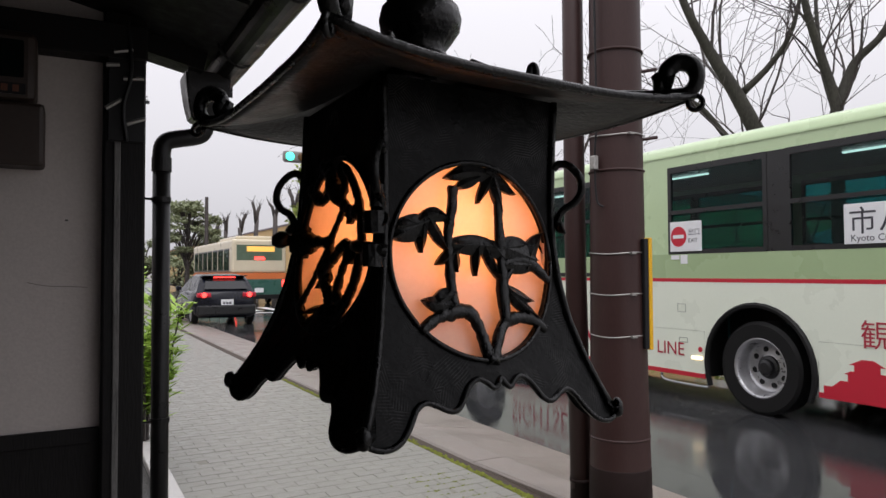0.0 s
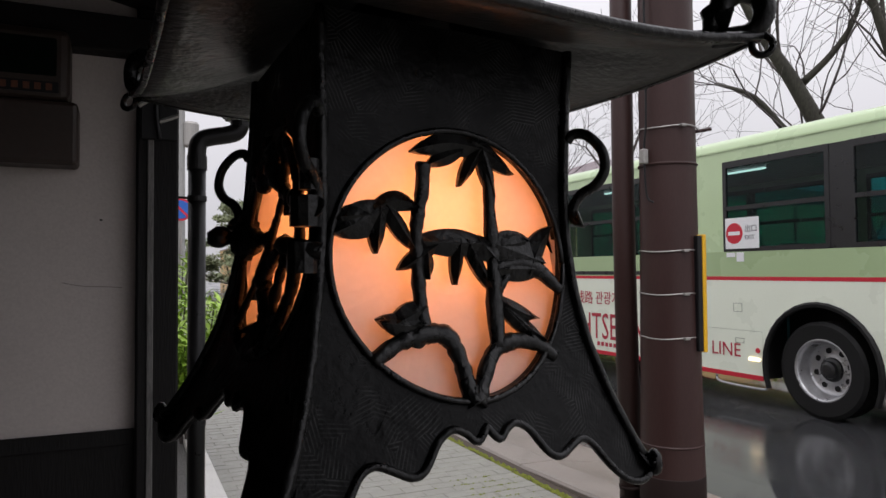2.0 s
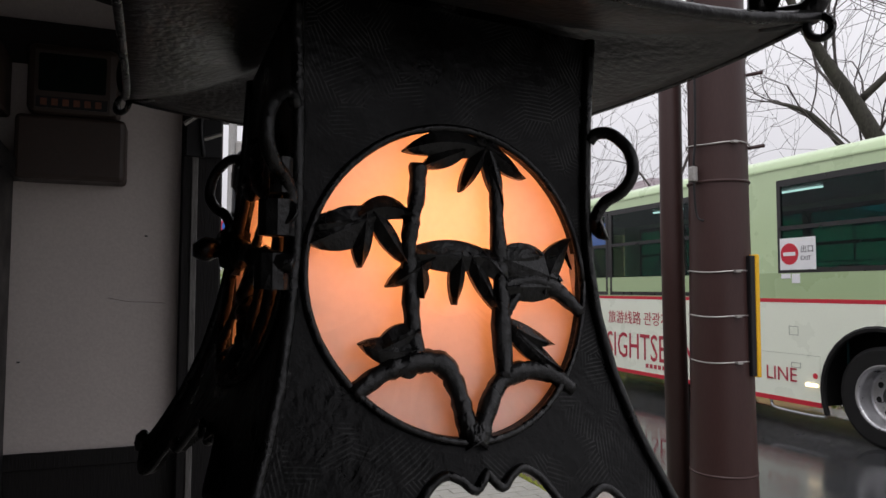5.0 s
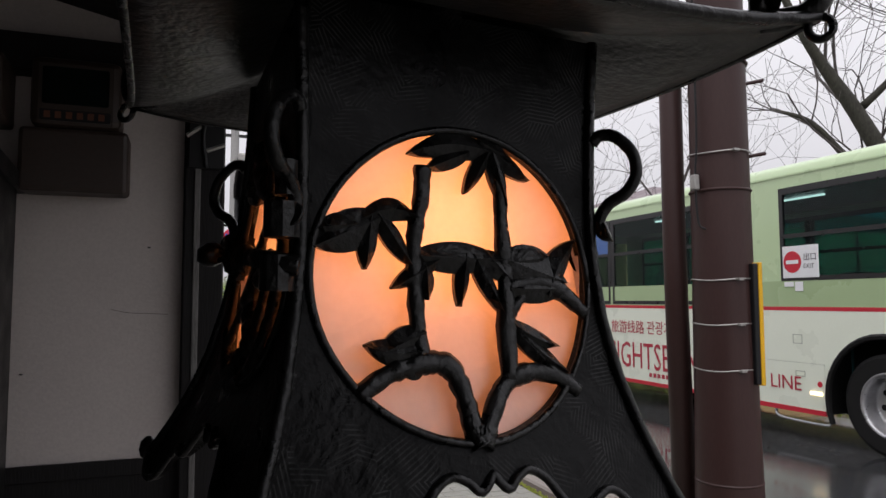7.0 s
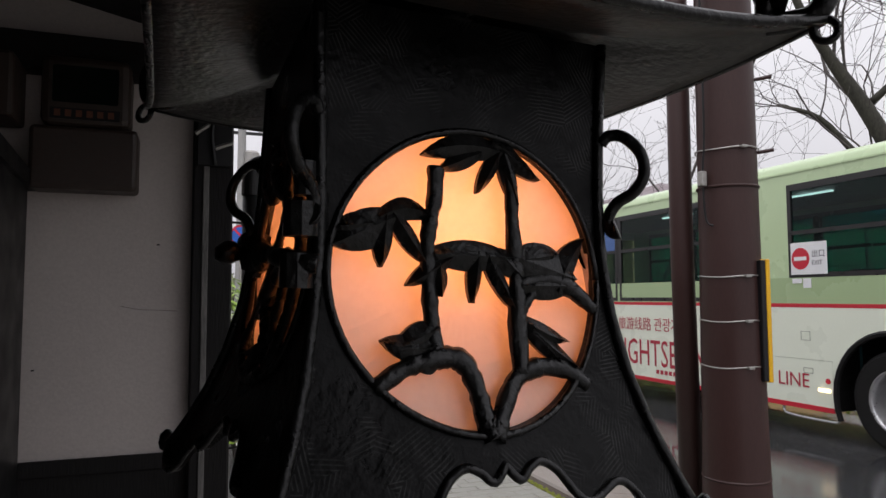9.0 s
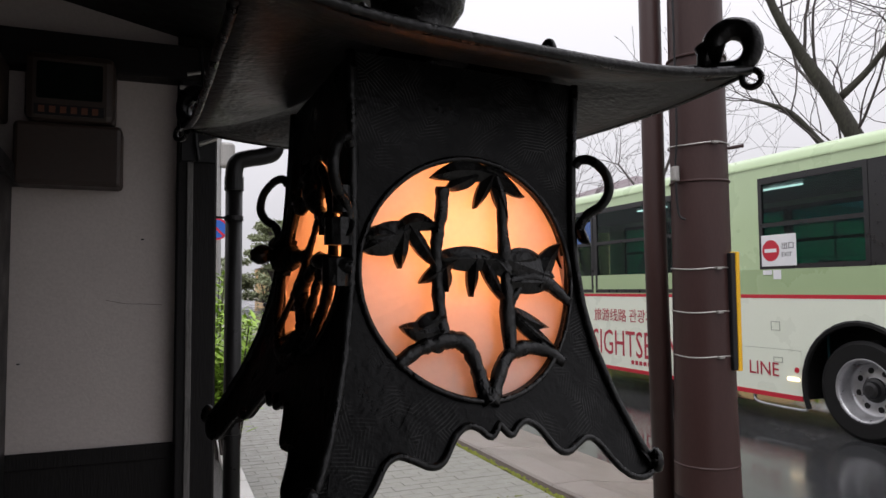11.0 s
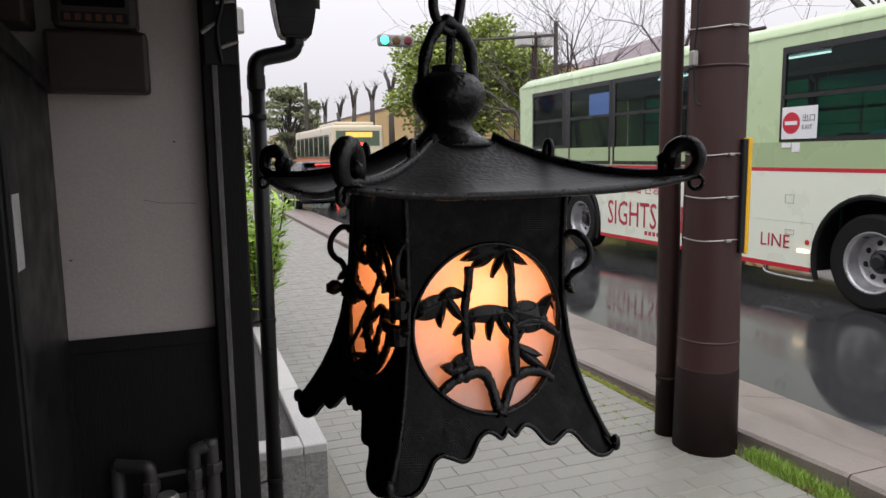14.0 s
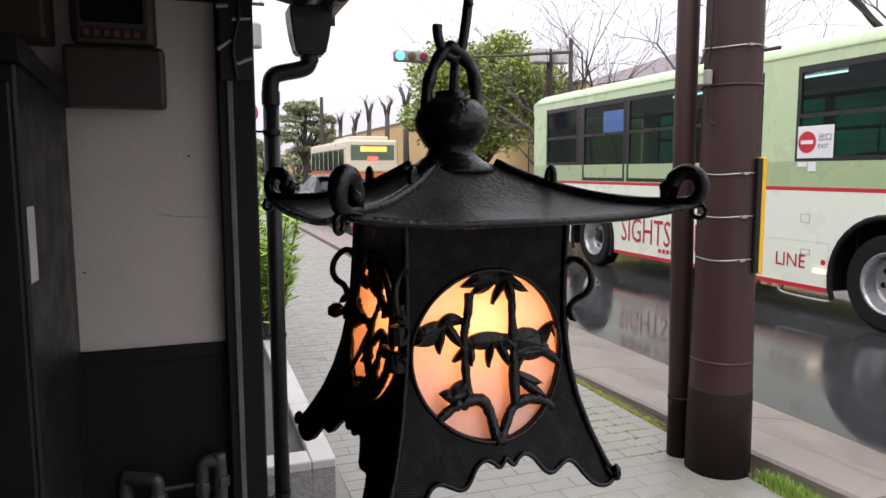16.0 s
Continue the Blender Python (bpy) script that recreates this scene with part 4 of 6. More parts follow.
# bracket with cable cleats on the post
rack = thing("cable_bracket", "dark bracket with pale cable cleats fixed to the post", "cable bracket", pose(0.145, 2.225, 1.80))
part("backplate", box(-0.05, 0.05, -0.012, 0.0, -0.05, 0.24, 0.003), BLACK_PLASTIC, rack)
for z, x0, x1, dz in ((0.205, -0.035, 0.015, 0.012), (0.165, -0.055, -0.02, 0.004), (0.13, -0.01, 0.045, 0.006), (0.04, -0.055, -0.015, 0.03), (0.0, 0.0, 0.05, 0.02)):
    part("cleat", tube([(x0, -0.022, z), (x1, -0.024, z + dz)], [0.007, 0.0055], 8), WIRE, rack, "pale cable cleat")
part("cable", tube(smooth_line([(0.0, -0.02, -0.05), (-0.01, -0.03, 0.05), (0.01, -0.03, 0.15), (0.0, -0.02, 0.3)]), 0.006, 8), BLACK_PLASTIC, rack, smooth=True)

# gas pipe with its shut-off and regulator
gas = thing("gas_meter", "grey gas meter hung between two black riser pipes", "gas meter", pose(-0.07, 2.18, 0))
GP = mat("dark_riser_paint", (0.035, 0.033, 0.032), 0.45, 0, 0.3, 15, 0.15)
part("riser", tube(smooth_line([(-0.065, 0.0, 0.40), (-0.065, 0.0, 0.50), (-0.072, 0.0, 0.53), (-0.11, 0.02, 0.532), (-0.16, 0.05, 0.532)]), 0.021, 14), GP, gas, smooth=True)
part("riser", tube(smooth_line([(0.065, 0.0, 0.40), (0.065, 0.0, 0.54), (0.075, 0.0, 0.565), (0.11, 0.0, 0.568), (0.118, 0.0, 0.54), (0.12, 0.0, 0.0)]), 0.021, 14), GP, gas, smooth=True)
for x, z in ((-0.065, 0.47), (0.065, 0.49), (-0.065, 0.42), (0.065, 0.42), (0.12, 0.5)):
    part("coupling", lathe([(0.026, -0.018), (0.028, -0.012), (0.028, 0.012), (0.026, 0.018)], 8, at=(x, 0, z)), GP, gas)
part("meter_body", box(-0.10, 0.085, -0.06, 0.07, 0.16, 0.405, 0.02, 3), mat("pale_grey_meter", (0.42, 0.41, 0.40), 0.5, 0, 0.1, 8, 0.1), gas, "pale grey meter body")
part("regulator", lathe([(0.03, 0.385), (0.034, 0.40), (0.034, 0.43), (0.028, 0.44)], 16, at=(-0.02, -0.01, 0)), WIRE, gas)
part("cross_pipe", tube([(-0.065, 0, 0.497), (0.065, 0, 0.503)], 0.008, 8), GP, gas)
part("feed_pipe", tube([(-0.16, 0.05, 0.532), (-0.16, 0.05, 0.0)], 0.021, 12), GP, gas, smooth=True)

# ---- the city bus waiting in the road ----
BX, BW, BY0, BY1 = 6.20, 2.48, 1.45, 12.25
bus = thing("city_bus", "pale green and cream city bus with a thin red line, standing", "bus", pose(BX, BY0, ROAD_Z))
BL = BY1 - BY0
REAR_W, FRONT_W = 4.80 - BY0, 4.80 - BY0 + 5.3
ARCH_R = 0.66


def side_panel(y0, y1, z0, z1, x=0.0, t=0.03):
    return box(x, x + t, y0, y1, z0, z1)


for x0, side in ((0.0, "near"), (BW - 0.03, "far")):
    # lower skin, cut round the wheels
    edges = [0.0, REAR_W - ARCH_R, REAR_W + ARCH_R, FRONT_W - ARCH_R, FRONT_W + ARCH_R, BL]
    for y0, y1 in ((edges[0], edges[1]), (edges[2], edges[3]), (edges[4], edges[5])):
        n = max(1, round((y1 - y0) / 1.25))
        for k in range(n):
            a, b = y0 + (y1 - y0) * k / n, y0 + (y1 - y0) * (k + 1) / n
            part("skirt_panel", side_panel(a + 0.003, b - 0.003, 0.30, 0.80, x0), BUS_CREAM, bus)
        part("side_panel", side_panel(y0, y1, 0.803, 1.345, x0), BUS_CREAM, bus)
        part("red_sill", side_panel(y0, y1, 0.285, 0.335, x0 - 0.003 if x0 == 0 else x0 + 0.006, 0.027), BUS_RED, bus, "red line along the skirt")
    for wy in (REAR_W, FRONT_W):
        bm = bmesh.new()
        m = 16
        for xx in (x0, x0 + 0.03):
            arc = [(wy + ARCH_R * math.cos(math.pi * k / m), 0.47 + 0.67 * math.sin(math.pi * k / m)) for k in range(m + 1)]
            low = [bm.verts.new((xx, y, max(z, 0.30))) for y, z in arc]
            high = [bm.verts.new((xx, y, 1.345)) for y, z in arc]
            for k in range(m):
                bm.faces.new((low[k], low[k + 1], high[k + 1], high[k]))
        part("wheel_arch_panel", bm, BUS_CREAM, bus)
        arc = [(x0 + (-0.008 if x0 == 0 else 0.036), wy + (ARCH_R - 0.03) * math.cos(math.pi * (k - 2) / m), 0.47 + 0.645 * math.sin(math.pi * (k - 2) / m)) for k in range(m + 5)]
        part("arch_lip", tube(arc, 0.030, 6), RUBBER, bus, "black rubber wheel-arch lip")
        part("wheel_well", box(x0 + (0.035 if x0 == 0 else -0.38), x0 + (0.40 if x0 == 0 else -0.005), wy - ARCH_R, wy + ARCH_R, 1.145, 1.20), RUBBER, bus)
        # black sheet added behind the wheel for the shade inside the well
        part("well_back", box(x0 + (0.40 if x0 == 0 else -0.40), x0 + (0.42 if x0 == 0 else -0.38), wy - ARCH_R - 0.25, wy + ARCH_R + 0.25, 0.30, 1.145), RUBBER, bus)
        for wall_y in (wy - ARCH_R - 0.02, wy + ARCH_R):
            part("well_end", box(x0 + (0.035 if x0 == 0 else -0.38), x0 + (0.40 if x0 == 0 else -0.005), wall_y, wall_y + 0.02, 0.30, 1.145), RUBBER, bus)
    part("green_band", side_panel(0, BL, 1.385, 1.66, x0), BUS_BAND, bus, "mid-green band under the windows")
    part("red_line", side_panel(0, BL, 1.345, 1.385, x0 - 0.002 if x0 == 0 else x0 + 0.004, 0.03), BUS_RED, bus, "thin red line along the side")
    part("roof_rail", side_panel(0, BL, 2.665, 2.80, x0), BUS_GREEN, bus)
    # windows: dark frames round panes, green uprights between some of them
    wins = [(0.30, 1.55), (1.74, 2.99), (3.20, 4.515), (5.0, 6.3), (6.36, 7.7), (7.76, 9.0), (9.15, 10.3)]
    prev = 0.0
    for y0, y1 in wins:
        if y0 - prev > 0.03:
            wide = y0 - prev > 0.3 or prev == 0
            part("window_post", side_panel(prev, y0, 1.66, 2.665, x0 + (0 if wide else 0.003), 0.03), BUS_GREEN if wide else BUS_DARK, bus)
        prev = y1
        low = 1.40 if 5.0 <= y0 < 8.0 else 1.66
        fx = x0 - 0.002 if x0 == 0 else x0 + 0.006
        win = part("window", side_panel(y0, y1, low, low + 0.05, fx), BUS_DARK, bus, "black-framed sliding bus window")
        part("frame_bar", side_panel(y0, y1, 2.60, 2.668, fx), BUS_DARK, win)
        part("frame_bar", side_panel(y0, y0 + 0.05, low + 0.05, 2.60, fx), BUS_DARK, win)
        part("frame_bar", side_panel(y1 - 0.05, y1, low + 0.05, 2.60, fx), BUS_DARK, win)
        part("slider_bar", side_panel(y0 + 0.05, y1 - 0.05, 2.12, 2.165, fx), BUS_DARK, win)
        part("pane", side_panel(y0 + 0.05, y1 - 0.05, low + 0.05, 2.60, x0 + 0.012, 0.006), BUS_GLASS if side == "near" else TEAL_GLASS, win, "tinted window glass")
    part("window_post", side_panel(prev, BL, 1.66, 2.665, x0), BUS_GREEN, bus)

# rounded roof
bm = bmesh.new()
n = 14
rows = []
for y, s in ((0.0, 0.93), (0.15, 1.0), (BL - 0.2, 1.0), (BL, 0.93)):
    row = []
    for k in range(n + 1):
        a = math.pi * k / n
        cx = BW / 2 - math.copysign(abs(math.cos(a)) ** 0.45, math.cos(a)) * BW / 2
        row.append(bm.verts.new((cx, y, 2.80 + 0.20 * s * math.sin(a) ** 0.7 - (1 - s) * 0.5)))
    rows.append(row)
for p, q in zip(rows, rows[1:]):
    for k in range(n):
        bm.faces.new((p[k], q[k], q[k + 1], p[k + 1]))
bm.faces.new(rows[0]), bm.faces.new(rows[-1][::-1])
bmesh.ops.recalc_face_normals(bm, faces=bm.faces)
part("roof", bm, BUS_GREEN, bus, "rounded pale green roof", smooth=True)
part("rain_rail", box(-0.012, 0.0, 0.05, BL - 0.05, 2.79, 2.81), BUS_GREEN, bus)
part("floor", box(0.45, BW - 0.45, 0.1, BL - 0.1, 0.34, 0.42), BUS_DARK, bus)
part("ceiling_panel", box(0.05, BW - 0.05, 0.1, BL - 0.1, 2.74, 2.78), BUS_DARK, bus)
part("rear_face", box(0.0, BW, -0.03, 0.0, 0.32, 2.80, 0.01), BUS_GREEN, bus)
part("rear_window", box(0.25, BW - 0.25, -0.036, -0.028, 1.75, 2.65), BUS_GLASS, bus)
part("rear_bumper", box(0.0, BW, -0.10, -0.03, 0.30, 0.55, 0.03, 2), WHITE, bus)
part("front_face", box(0.0, BW, BL, BL + 0.03, 0.32, 1.2, 0.01), BUS_CREAM, bus)
part("windscreen", box(0.06, BW - 0.06, BL, BL + 0.02, 1.2, 2.6), BUS_GLASS, bus)
part("front_header", box(0.0, BW, BL, BL + 0.03, 2.6, 2.82), BUS_GREEN, bus)
for y in (-0.04,):
    for x in (0.12, BW - 0.12):
        part("tail_lamp", box(x - 0.06, x + 0.06, -0.05, -0.028, 0.95, 1.35, 0.008), BUS_RED, bus, "red tail lamp cluster")
SEAT = mat("teal_seat_cloth", (0.02, 0.10, 0.11), 0.8)
for y in (0.6, 1.4, 2.2, 3.0, 4.0):
    for x in (0.35, 1.75):
        bm = add_box(bmesh.new(), x, x + 0.42, y, y + 0.1, 0.42, 1.75, 0.03)
        add_box(bm, x, x + 0.42, y + 0.05, y + 0.45, 0.8, 0.92, 0.03)
        part("seat", bm, SEAT, bus, "teal seat seen through the window")
for y in (2.4, 4.9, 7.4):
    part("ceiling_strip_light", box(1.1, 1.14, y, y + 0.7, 2.715, 2.735), plain("cool_strip_light", (0.95, 1.0, 0.98), 0.4, 0, 3.0), bus, "lit ceiling strip inside")


def wheel(y, x, flip):
    """Tyre, dished rim with holes, hub and nuts."""
    m = Matrix.Translation((x, y, 0.475)) @ Matrix.Rotation(-math.pi / 2 * flip, 4, "Y")
    w = part("wheel", lathe([(0.30, -0.13), (0.44, -0.135), (0.472, -0.11), (0.475, 0.11), (0.44, 0.135), (0.31, 0.13), (0.285, 0.10)], 48, caps=False), RUBBER, bus, "wet black bus tyre on a steel rim", smooth=False)
    w.matrix_local = m
    part("rim", lathe([(0.295, -0.02), (0.31, 0.125), (0.295, 0.128), (0.278, 0.105), (0.268, 0.06), (0.262, -0.02), (0.24, -0.05), (0.14, -0.03), (0.12, -0.025)], 40, caps=False), RIM, w, "dished grey steel rim", smooth=True)
    part("hub", lathe([(0.125, -0.04), (0.115, -0.005), (0.085, 0.005), (0.08, 0.045), (0.05, 0.055)], 24), BUS_DARK, w)
    for k in range(8):
        a = 2 * math.pi * (k + 0.3) / 8
        part("hand_hole", lathe([(0.030, -0.060), (0.030, -0.034)], 12, at=(0.185 * math.cos(a), 0.185 * math.sin(a), 0)), RUBBER, w)
    return w


for y in (REAR_W, FRONT_W):
    wheel(y, 0.16, 1)
    wheel(y, BW - 0.16, -1)


# lettering and signs on the near side
def on_side(y, z, x=-0.004):
    """The pose on the near side for words that start y metres along the world's road and stand at height z over the road."""
    return Matrix(((0, 0, -1, x), (-1, 0, 0, y - BY0), (0, 1, 0, z), (0, 0, 0, 1)))


RED_PAINT = plain("dark_red_letters", (0.42, 0.03, 0.05), 0.4)
DARK_PRINT = plain("dark_grey_print", (0.04, 0.04, 0.05), 0.5)
lettering("lettering", "SIGHTSEEING", 0.52, on_side(9.25, 0.50) @ Matrix.Diagonal((0.72, 1, 1, 1)), RED_PAINT, bus, "dark red capital letters")
lettering("lettering", "LINE", 0.21, on_side(6.17, 0.51), RED_PAINT, bus, "dark red capital letters")
lettering("lettering", "観光系統", 0.27, on_side(3.74, 0.80, -0.004), RED_PAINT, bus, "red characters on the cream panel")
lettering("lettering", "旅游线路 관광계통", 0.20, on_side(9.2, 1.0), RED_PAINT, bus, "small red characters")
for k in range(5):
    part("small_print", box(-0.004, 0.0, 8.25 - BY0 - 0.09 * k, 8.31 - BY0 - 0.09 * k, 0.40, 0.455), RED_PAINT, bus)
sign = part("exit_sign", box(-0.010, -0.004, 5.47 - BY0, 5.93 - BY0, 1.69, 2.03, 0.003), WHITE, bus, "white exit sign with a red no-entry disc")
d = part("disc", lathe([(0.115, 0), (0.115, 0.003)], 28), BUS_RED, sign, "red disc with a white bar")
d.matrix_local = Matrix(((0, 0, -1, -0.010), (-1, 0, 0, 5.80 - BY0), (0, 1, 0, 1.86), (0, 0, 0, 1)))
part("bar", box(-0.0155, -0.0135, 5.72 - BY0, 5.88 - BY0, 1.84, 1.88), WHITE, sign)
lettering("lettering", "出口", 0.085, on_side(5.66, 1.875, -0.011), DARK_PRINT, sign)
lettering("lettering", "EXIT", 0.065, on_side(5.66, 1.79, -0.011), DARK_PRINT, sign)
board = part("name_board", box(-0.010, -0.004, 2.55 - BY0, 3.86 - BY0, 1.70, 2.06, 0.003), WHITE, bus, "white board with black characters in the window")
lettering("lettering", "市バス", 0.26, on_side(3.82, 1.81, -0.011), DARK_PRINT, board)
lettering("lettering", "Kyoto City Bus", 0.085, on_side(3.80, 1.725, -0.011), DARK_PRINT, board)
part("small_notice", box(-0.006, -0.001, 5.68 - BY0, 5.78 - BY0, 1.55, 1.65), WHITE, bus, "small white notice")
part("small_notice", box(-0.006, -0.001, 5.80 - BY0, 5.92 - BY0, 1.60, 1.65), WHITE, bus, "small white notice")
for y, z, w, h in ((5.72, 1.0, 0.12, 0.09), (5.70, 0.66, 0.12, 0.05)):
    bm = bmesh.new()
    for a, b, c, e in ((0, w, 0, 0.006), (0, w, h, h + 0.006), (0, 0.006, 0, h), (w - 0.006, w, 0, h)):
        add_box(bm, -0.003, 0.0, y - BY0 + a, y - BY0 + b, z + c, z + e)
    part("hatch", bm, mat("panel_joint", (0.3, 0.33, 0.27), 0.5), bus, "small access hatch outline")
r = part("reflector", lathe([(0.03, 0), (0.026, 0.006)], 16), BUS_RED, bus, "round red side reflector")
r.matrix_local = on_side(5.52, 0.60)
part("marker_lamp", box(-0.02, 0.0, 5.49 - BY0, 5.64 - BY0, 0.485, 0.52, 0.008), LAMP_WARM, bus, "lit side marker lamp")
part("side_guard", tube(smooth_line([(0.05, 6.15 - BY0, 0.28), (0.03, 6.10 - BY0, 0.21), (0.03, 5.9 - BY0, 0.19), (0.03, 5.5 - BY0, 0.19), (0.03, 5.44 - BY0, 0.21), (0.05, 5.42 - BY0, 0.28)]), 0.014, 8), RIM, bus, "thin tubular side guard")
part("route_display", box(0.05, 0.09, 9.3 - BY0, 9.9 - BY0, 2.15, 2.5), plain("route_display_glow", (0.35, 0.35, 0.9), 0.4, 0, 0.9), bus, "lit bluish route display behind the glass")

# red skyline along the skirt: a keep on a rampart, low roofs and a pagoda
sky_bm = bmesh.new()
def sil(y0, y1, z0, z1, y2=None, y3=None):
    y2, y3 = (y0 if y2 is None else y2), (y1 if y3 is None else y3)
    sky_bm.faces.new([sky_bm.verts.new((-0.004, y - 0.07 - BY0, 0.335 + (z - 0.335) * 0.8)) for y, z in ((y0, z0), (y1, z0), (y3, z1), (y2, z1))])
sil(4.16, 3.2, 0.335, 0.42)
sil(4.08, 3.35, 0.42, 0.50, 4.0, 3.45)
sil(3.93, 3.58, 0.50, 0.58)
sil(3.97, 3.54, 0.58, 0.62, 3.9, 3.6)
sil(3.87, 3.64, 0.62, 0.69)
sil(3.92, 3.59, 0.69, 0.76, 3.8, 3.7)
sil(3.2, 2.4, 0.335, 0.40)
for c in (2.9, 2.55):
    sil(c + 0.14, c - 0.14, 0.40, 0.50, c + 0.08, c - 0.08)
for k in range(4):
    w = 0.17 - 0.03 * k
    sil(1.95 + w, 1.95 - w, 0.42 + 0.13 * k, 0.47 + 0.13 * k, 1.95 + w * 0.6, 1.95 - w * 0.6)
    sil(1.95 + w * 0.5, 1.95 - w * 0.5, 0.335 + 0.13 * k, 0.42 + 0.13 * k)
part("skyline_graphic", sky_bm, BUS_RED, bus, "red printed skyline with a castle keep")

# ---- trees and shrubs ----
def branch_out(bm_big, bm_small, p, d, length, r, level, rnd, up=0.06, split=3, least=0.0038):
    """Grow one limb as a bending tapered tube and go on with its branches."""
    pts, radii = [p], [r]
    n = 5 if level < 2 else 4
    for i in range(n):
        d = (d + Vector((rnd.uniform(-1, 1), rnd.uniform(-1, 1), rnd.uniform(-0.6, 1))) * 0.26 + Vector((0, 0, up * 0.25))).normalized()
        p = p + d * length / n
        pts.append(p)
        radii.append(r * (1 - 0.42 * (i + 1) / n))
    add_tube(bm_big if level < 2 else bm_small, pts, [max(q, 0.0062) for q in radii], 8 if level < 2 else (5 if level < 3 else 3), caps=False)
    if radii[-1] < least or level > 6:
        return
    for k in range(split):
        at = pts[-1] if k < 2 else pts[rnd.randint(1, n - 1)]
        a = rnd.uniform(0, 2 * math.pi)
        side = d.orthogonal().normalized()
        side = (side * math.cos(a) + d.cross(side) * math.sin(a))
        nd = (d + side * rnd.uniform(0.55, 1.25) + Vector((0, 0, up))).normalized()
        branch_out(bm_big, bm_small, at, nd, length * rnd.uniform(0.64, 0.86), radii[-1] * rnd.uniform(0.48, 0.78), level + 1, rnd, up, split, least)


def bare_tree(x, y, height, seed, label, r=0.17, lean=(0, 0), fork=None):
    rnd = random.Random(seed)
    tree = thing("bare_tree", label, "tree", pose(x, y, 0), group="bare street trees")
    big, small = bmesh.new(), bmesh.new()
    base = Vector((0, 0, -0.1))
    for k, d in enumerate(fork or [(lean[0], lean[1], 1)]):
        branch_out(big, small, base, Vector(d).normalized(), height * 0.34, r * (1 if k == 0 else 0.85), 0, rnd)
    part("trunk", big, BARK, tree, smooth=True)
    part("crown", small, BARK, tree, "fine bare twigs", smooth=True)["kind"] = "stuff"
    return tree


TREE_LABEL = "bare winter street tree with dark wet branches"
bare_tree(13.9, 24.4, 11.0, 3, TREE_LABEL, 0.15, fork=[(-0.1, 0.1, 1), (0.25, -0.1, 1), (0.05, 0.3, 0.9)])
bare_tree(14.2, 17.6, 10.5, 8, TREE_LABEL, 0.13)


def limb_tree(x, y, limbs, seed, label):
    """A tree of a few heavy limbs, each given by its bends and its first and last radius, with twigs all along."""
    rnd = random.Random(seed)
    tree = thing("bare_tree", label, "tree", pose(x, y, 0), group="bare street trees")
    big, small = bmesh.new(), bmesh.new()
    for pts, r0, r1 in limbs:
        line = smooth_line(pts, 4)
        n = len(line) - 1
        radii = [r0 + (r1 - r0) * (i / n) ** 0.8 for i in range(n + 1)]
        add_tube(big, line, radii, 10)
        for i in range(2, n + 1):
            if line[i].z < 3.6 or (i % 2 and i < n):
                continue
            along = (line[i] - line[i - 1]).normalized()
            for k in range(1 if i < n else 3):
                d = (along * rnd.uniform(0.3, 1.0) + Vector((rnd.uniform(-1, 1), rnd.uniform(-1, 1), rnd.uniform(-0.2, 0.9)))).normalized()
                branch_out(big, small, line[i], d, rnd.uniform(1.2, 2.0), radii[i] * rnd.uniform(0.16, 0.30) + 0.008, 3, rnd, 0.05, 3, 0.0045)
    part("trunk", big, MOSSY_BARK, tree, "dark wet trunk with green moss", smooth=True)
    part("crown", small, BARK, tree, "fine bare twigs", smooth=True)["kind"] = "stuff"


MOSSY_BARK = mat("mossy_wet_bark", (0.052, 0.050, 0.040), 0.75, 0, 0.5, 4, 0.7, 8, 0.3, depth=0.012, stretch=(1, 1, 0.4))
limb_tree(14.0, 9.6, [([(0, 0, -0.1), (-0.02, 0.03, 1.2), (-0.13, 0.13, 2.4), (-0.46, 0.37, 3.65), (-1.1, 0.76, 5.2), (-1.6, 1.0, 6.1), (-2.2, 1.15, 7.1), (-2.7, 1.3, 8.4)], 0.34, 0.05),
                      ([(-0.55, 0.35, 3.6), (-1.2, 0.85, 4.2), (-1.8, 1.2, 5.0), (-2.4, 1.6, 5.3)], 0.10, 0.03),
                      ([(-0.85, 0.8, 5.3), (-0.5, 0.3, 5.9), (-0.4, -0.15, 6.6), (-0.3, -0.4, 8.0)], 0.09, 0.03)], 5, "bare winter tree with a heavy leaning mossy trunk")
limb_tree(13.35, 8.4, [([(0, 0, -0.1), (0.03, 0.02, 2.0), (-0.04, 0.0, 4.0), (-0.10, -0.04, 4.65), (-0.42, 0.05, 5.6), (-0.82, 0.08, 6.6), (-1.1, 0.1, 8.2)], 0.17, 0.05),
                       ([(-0.06, 0.0, 4.4), (0.25, -0.2, 5.4), (0.42, -0.75, 6.0), (0.6, -1.1, 7.4)], 0.12, 0.04),
                       ([(-0.08, -0.02, 4.5), (-0.02, 0.3, 5.6), (0.15, 0.5, 7.2)], 0.08, 0.03)], 21, "bare winter tree with a forked upright trunk")
bare_tree(14.6, 27.6, 9.6, 71, TREE_LABEL, 0.17, fork=[(-0.12, 0.1, 1), (0.18, 0.1, 1), (0.02, -0.2, 1)])
bare_tree(16.6, 27.0, 9.8, 83, TREE_LABEL, 0.17, fork=[(0.1, 0.1, 1), (-0.15, -0.1, 1)])
bare_tree(14.2, 4.6, 10.0, 13, TREE_LABEL, 0.13)
bare_tree(20.5, 14.0, 12.0, 17, TREE_LABEL, 0.13)
bare_tree(20.0, 21.5, 11.0, 31, TREE_LABEL, 0.13)
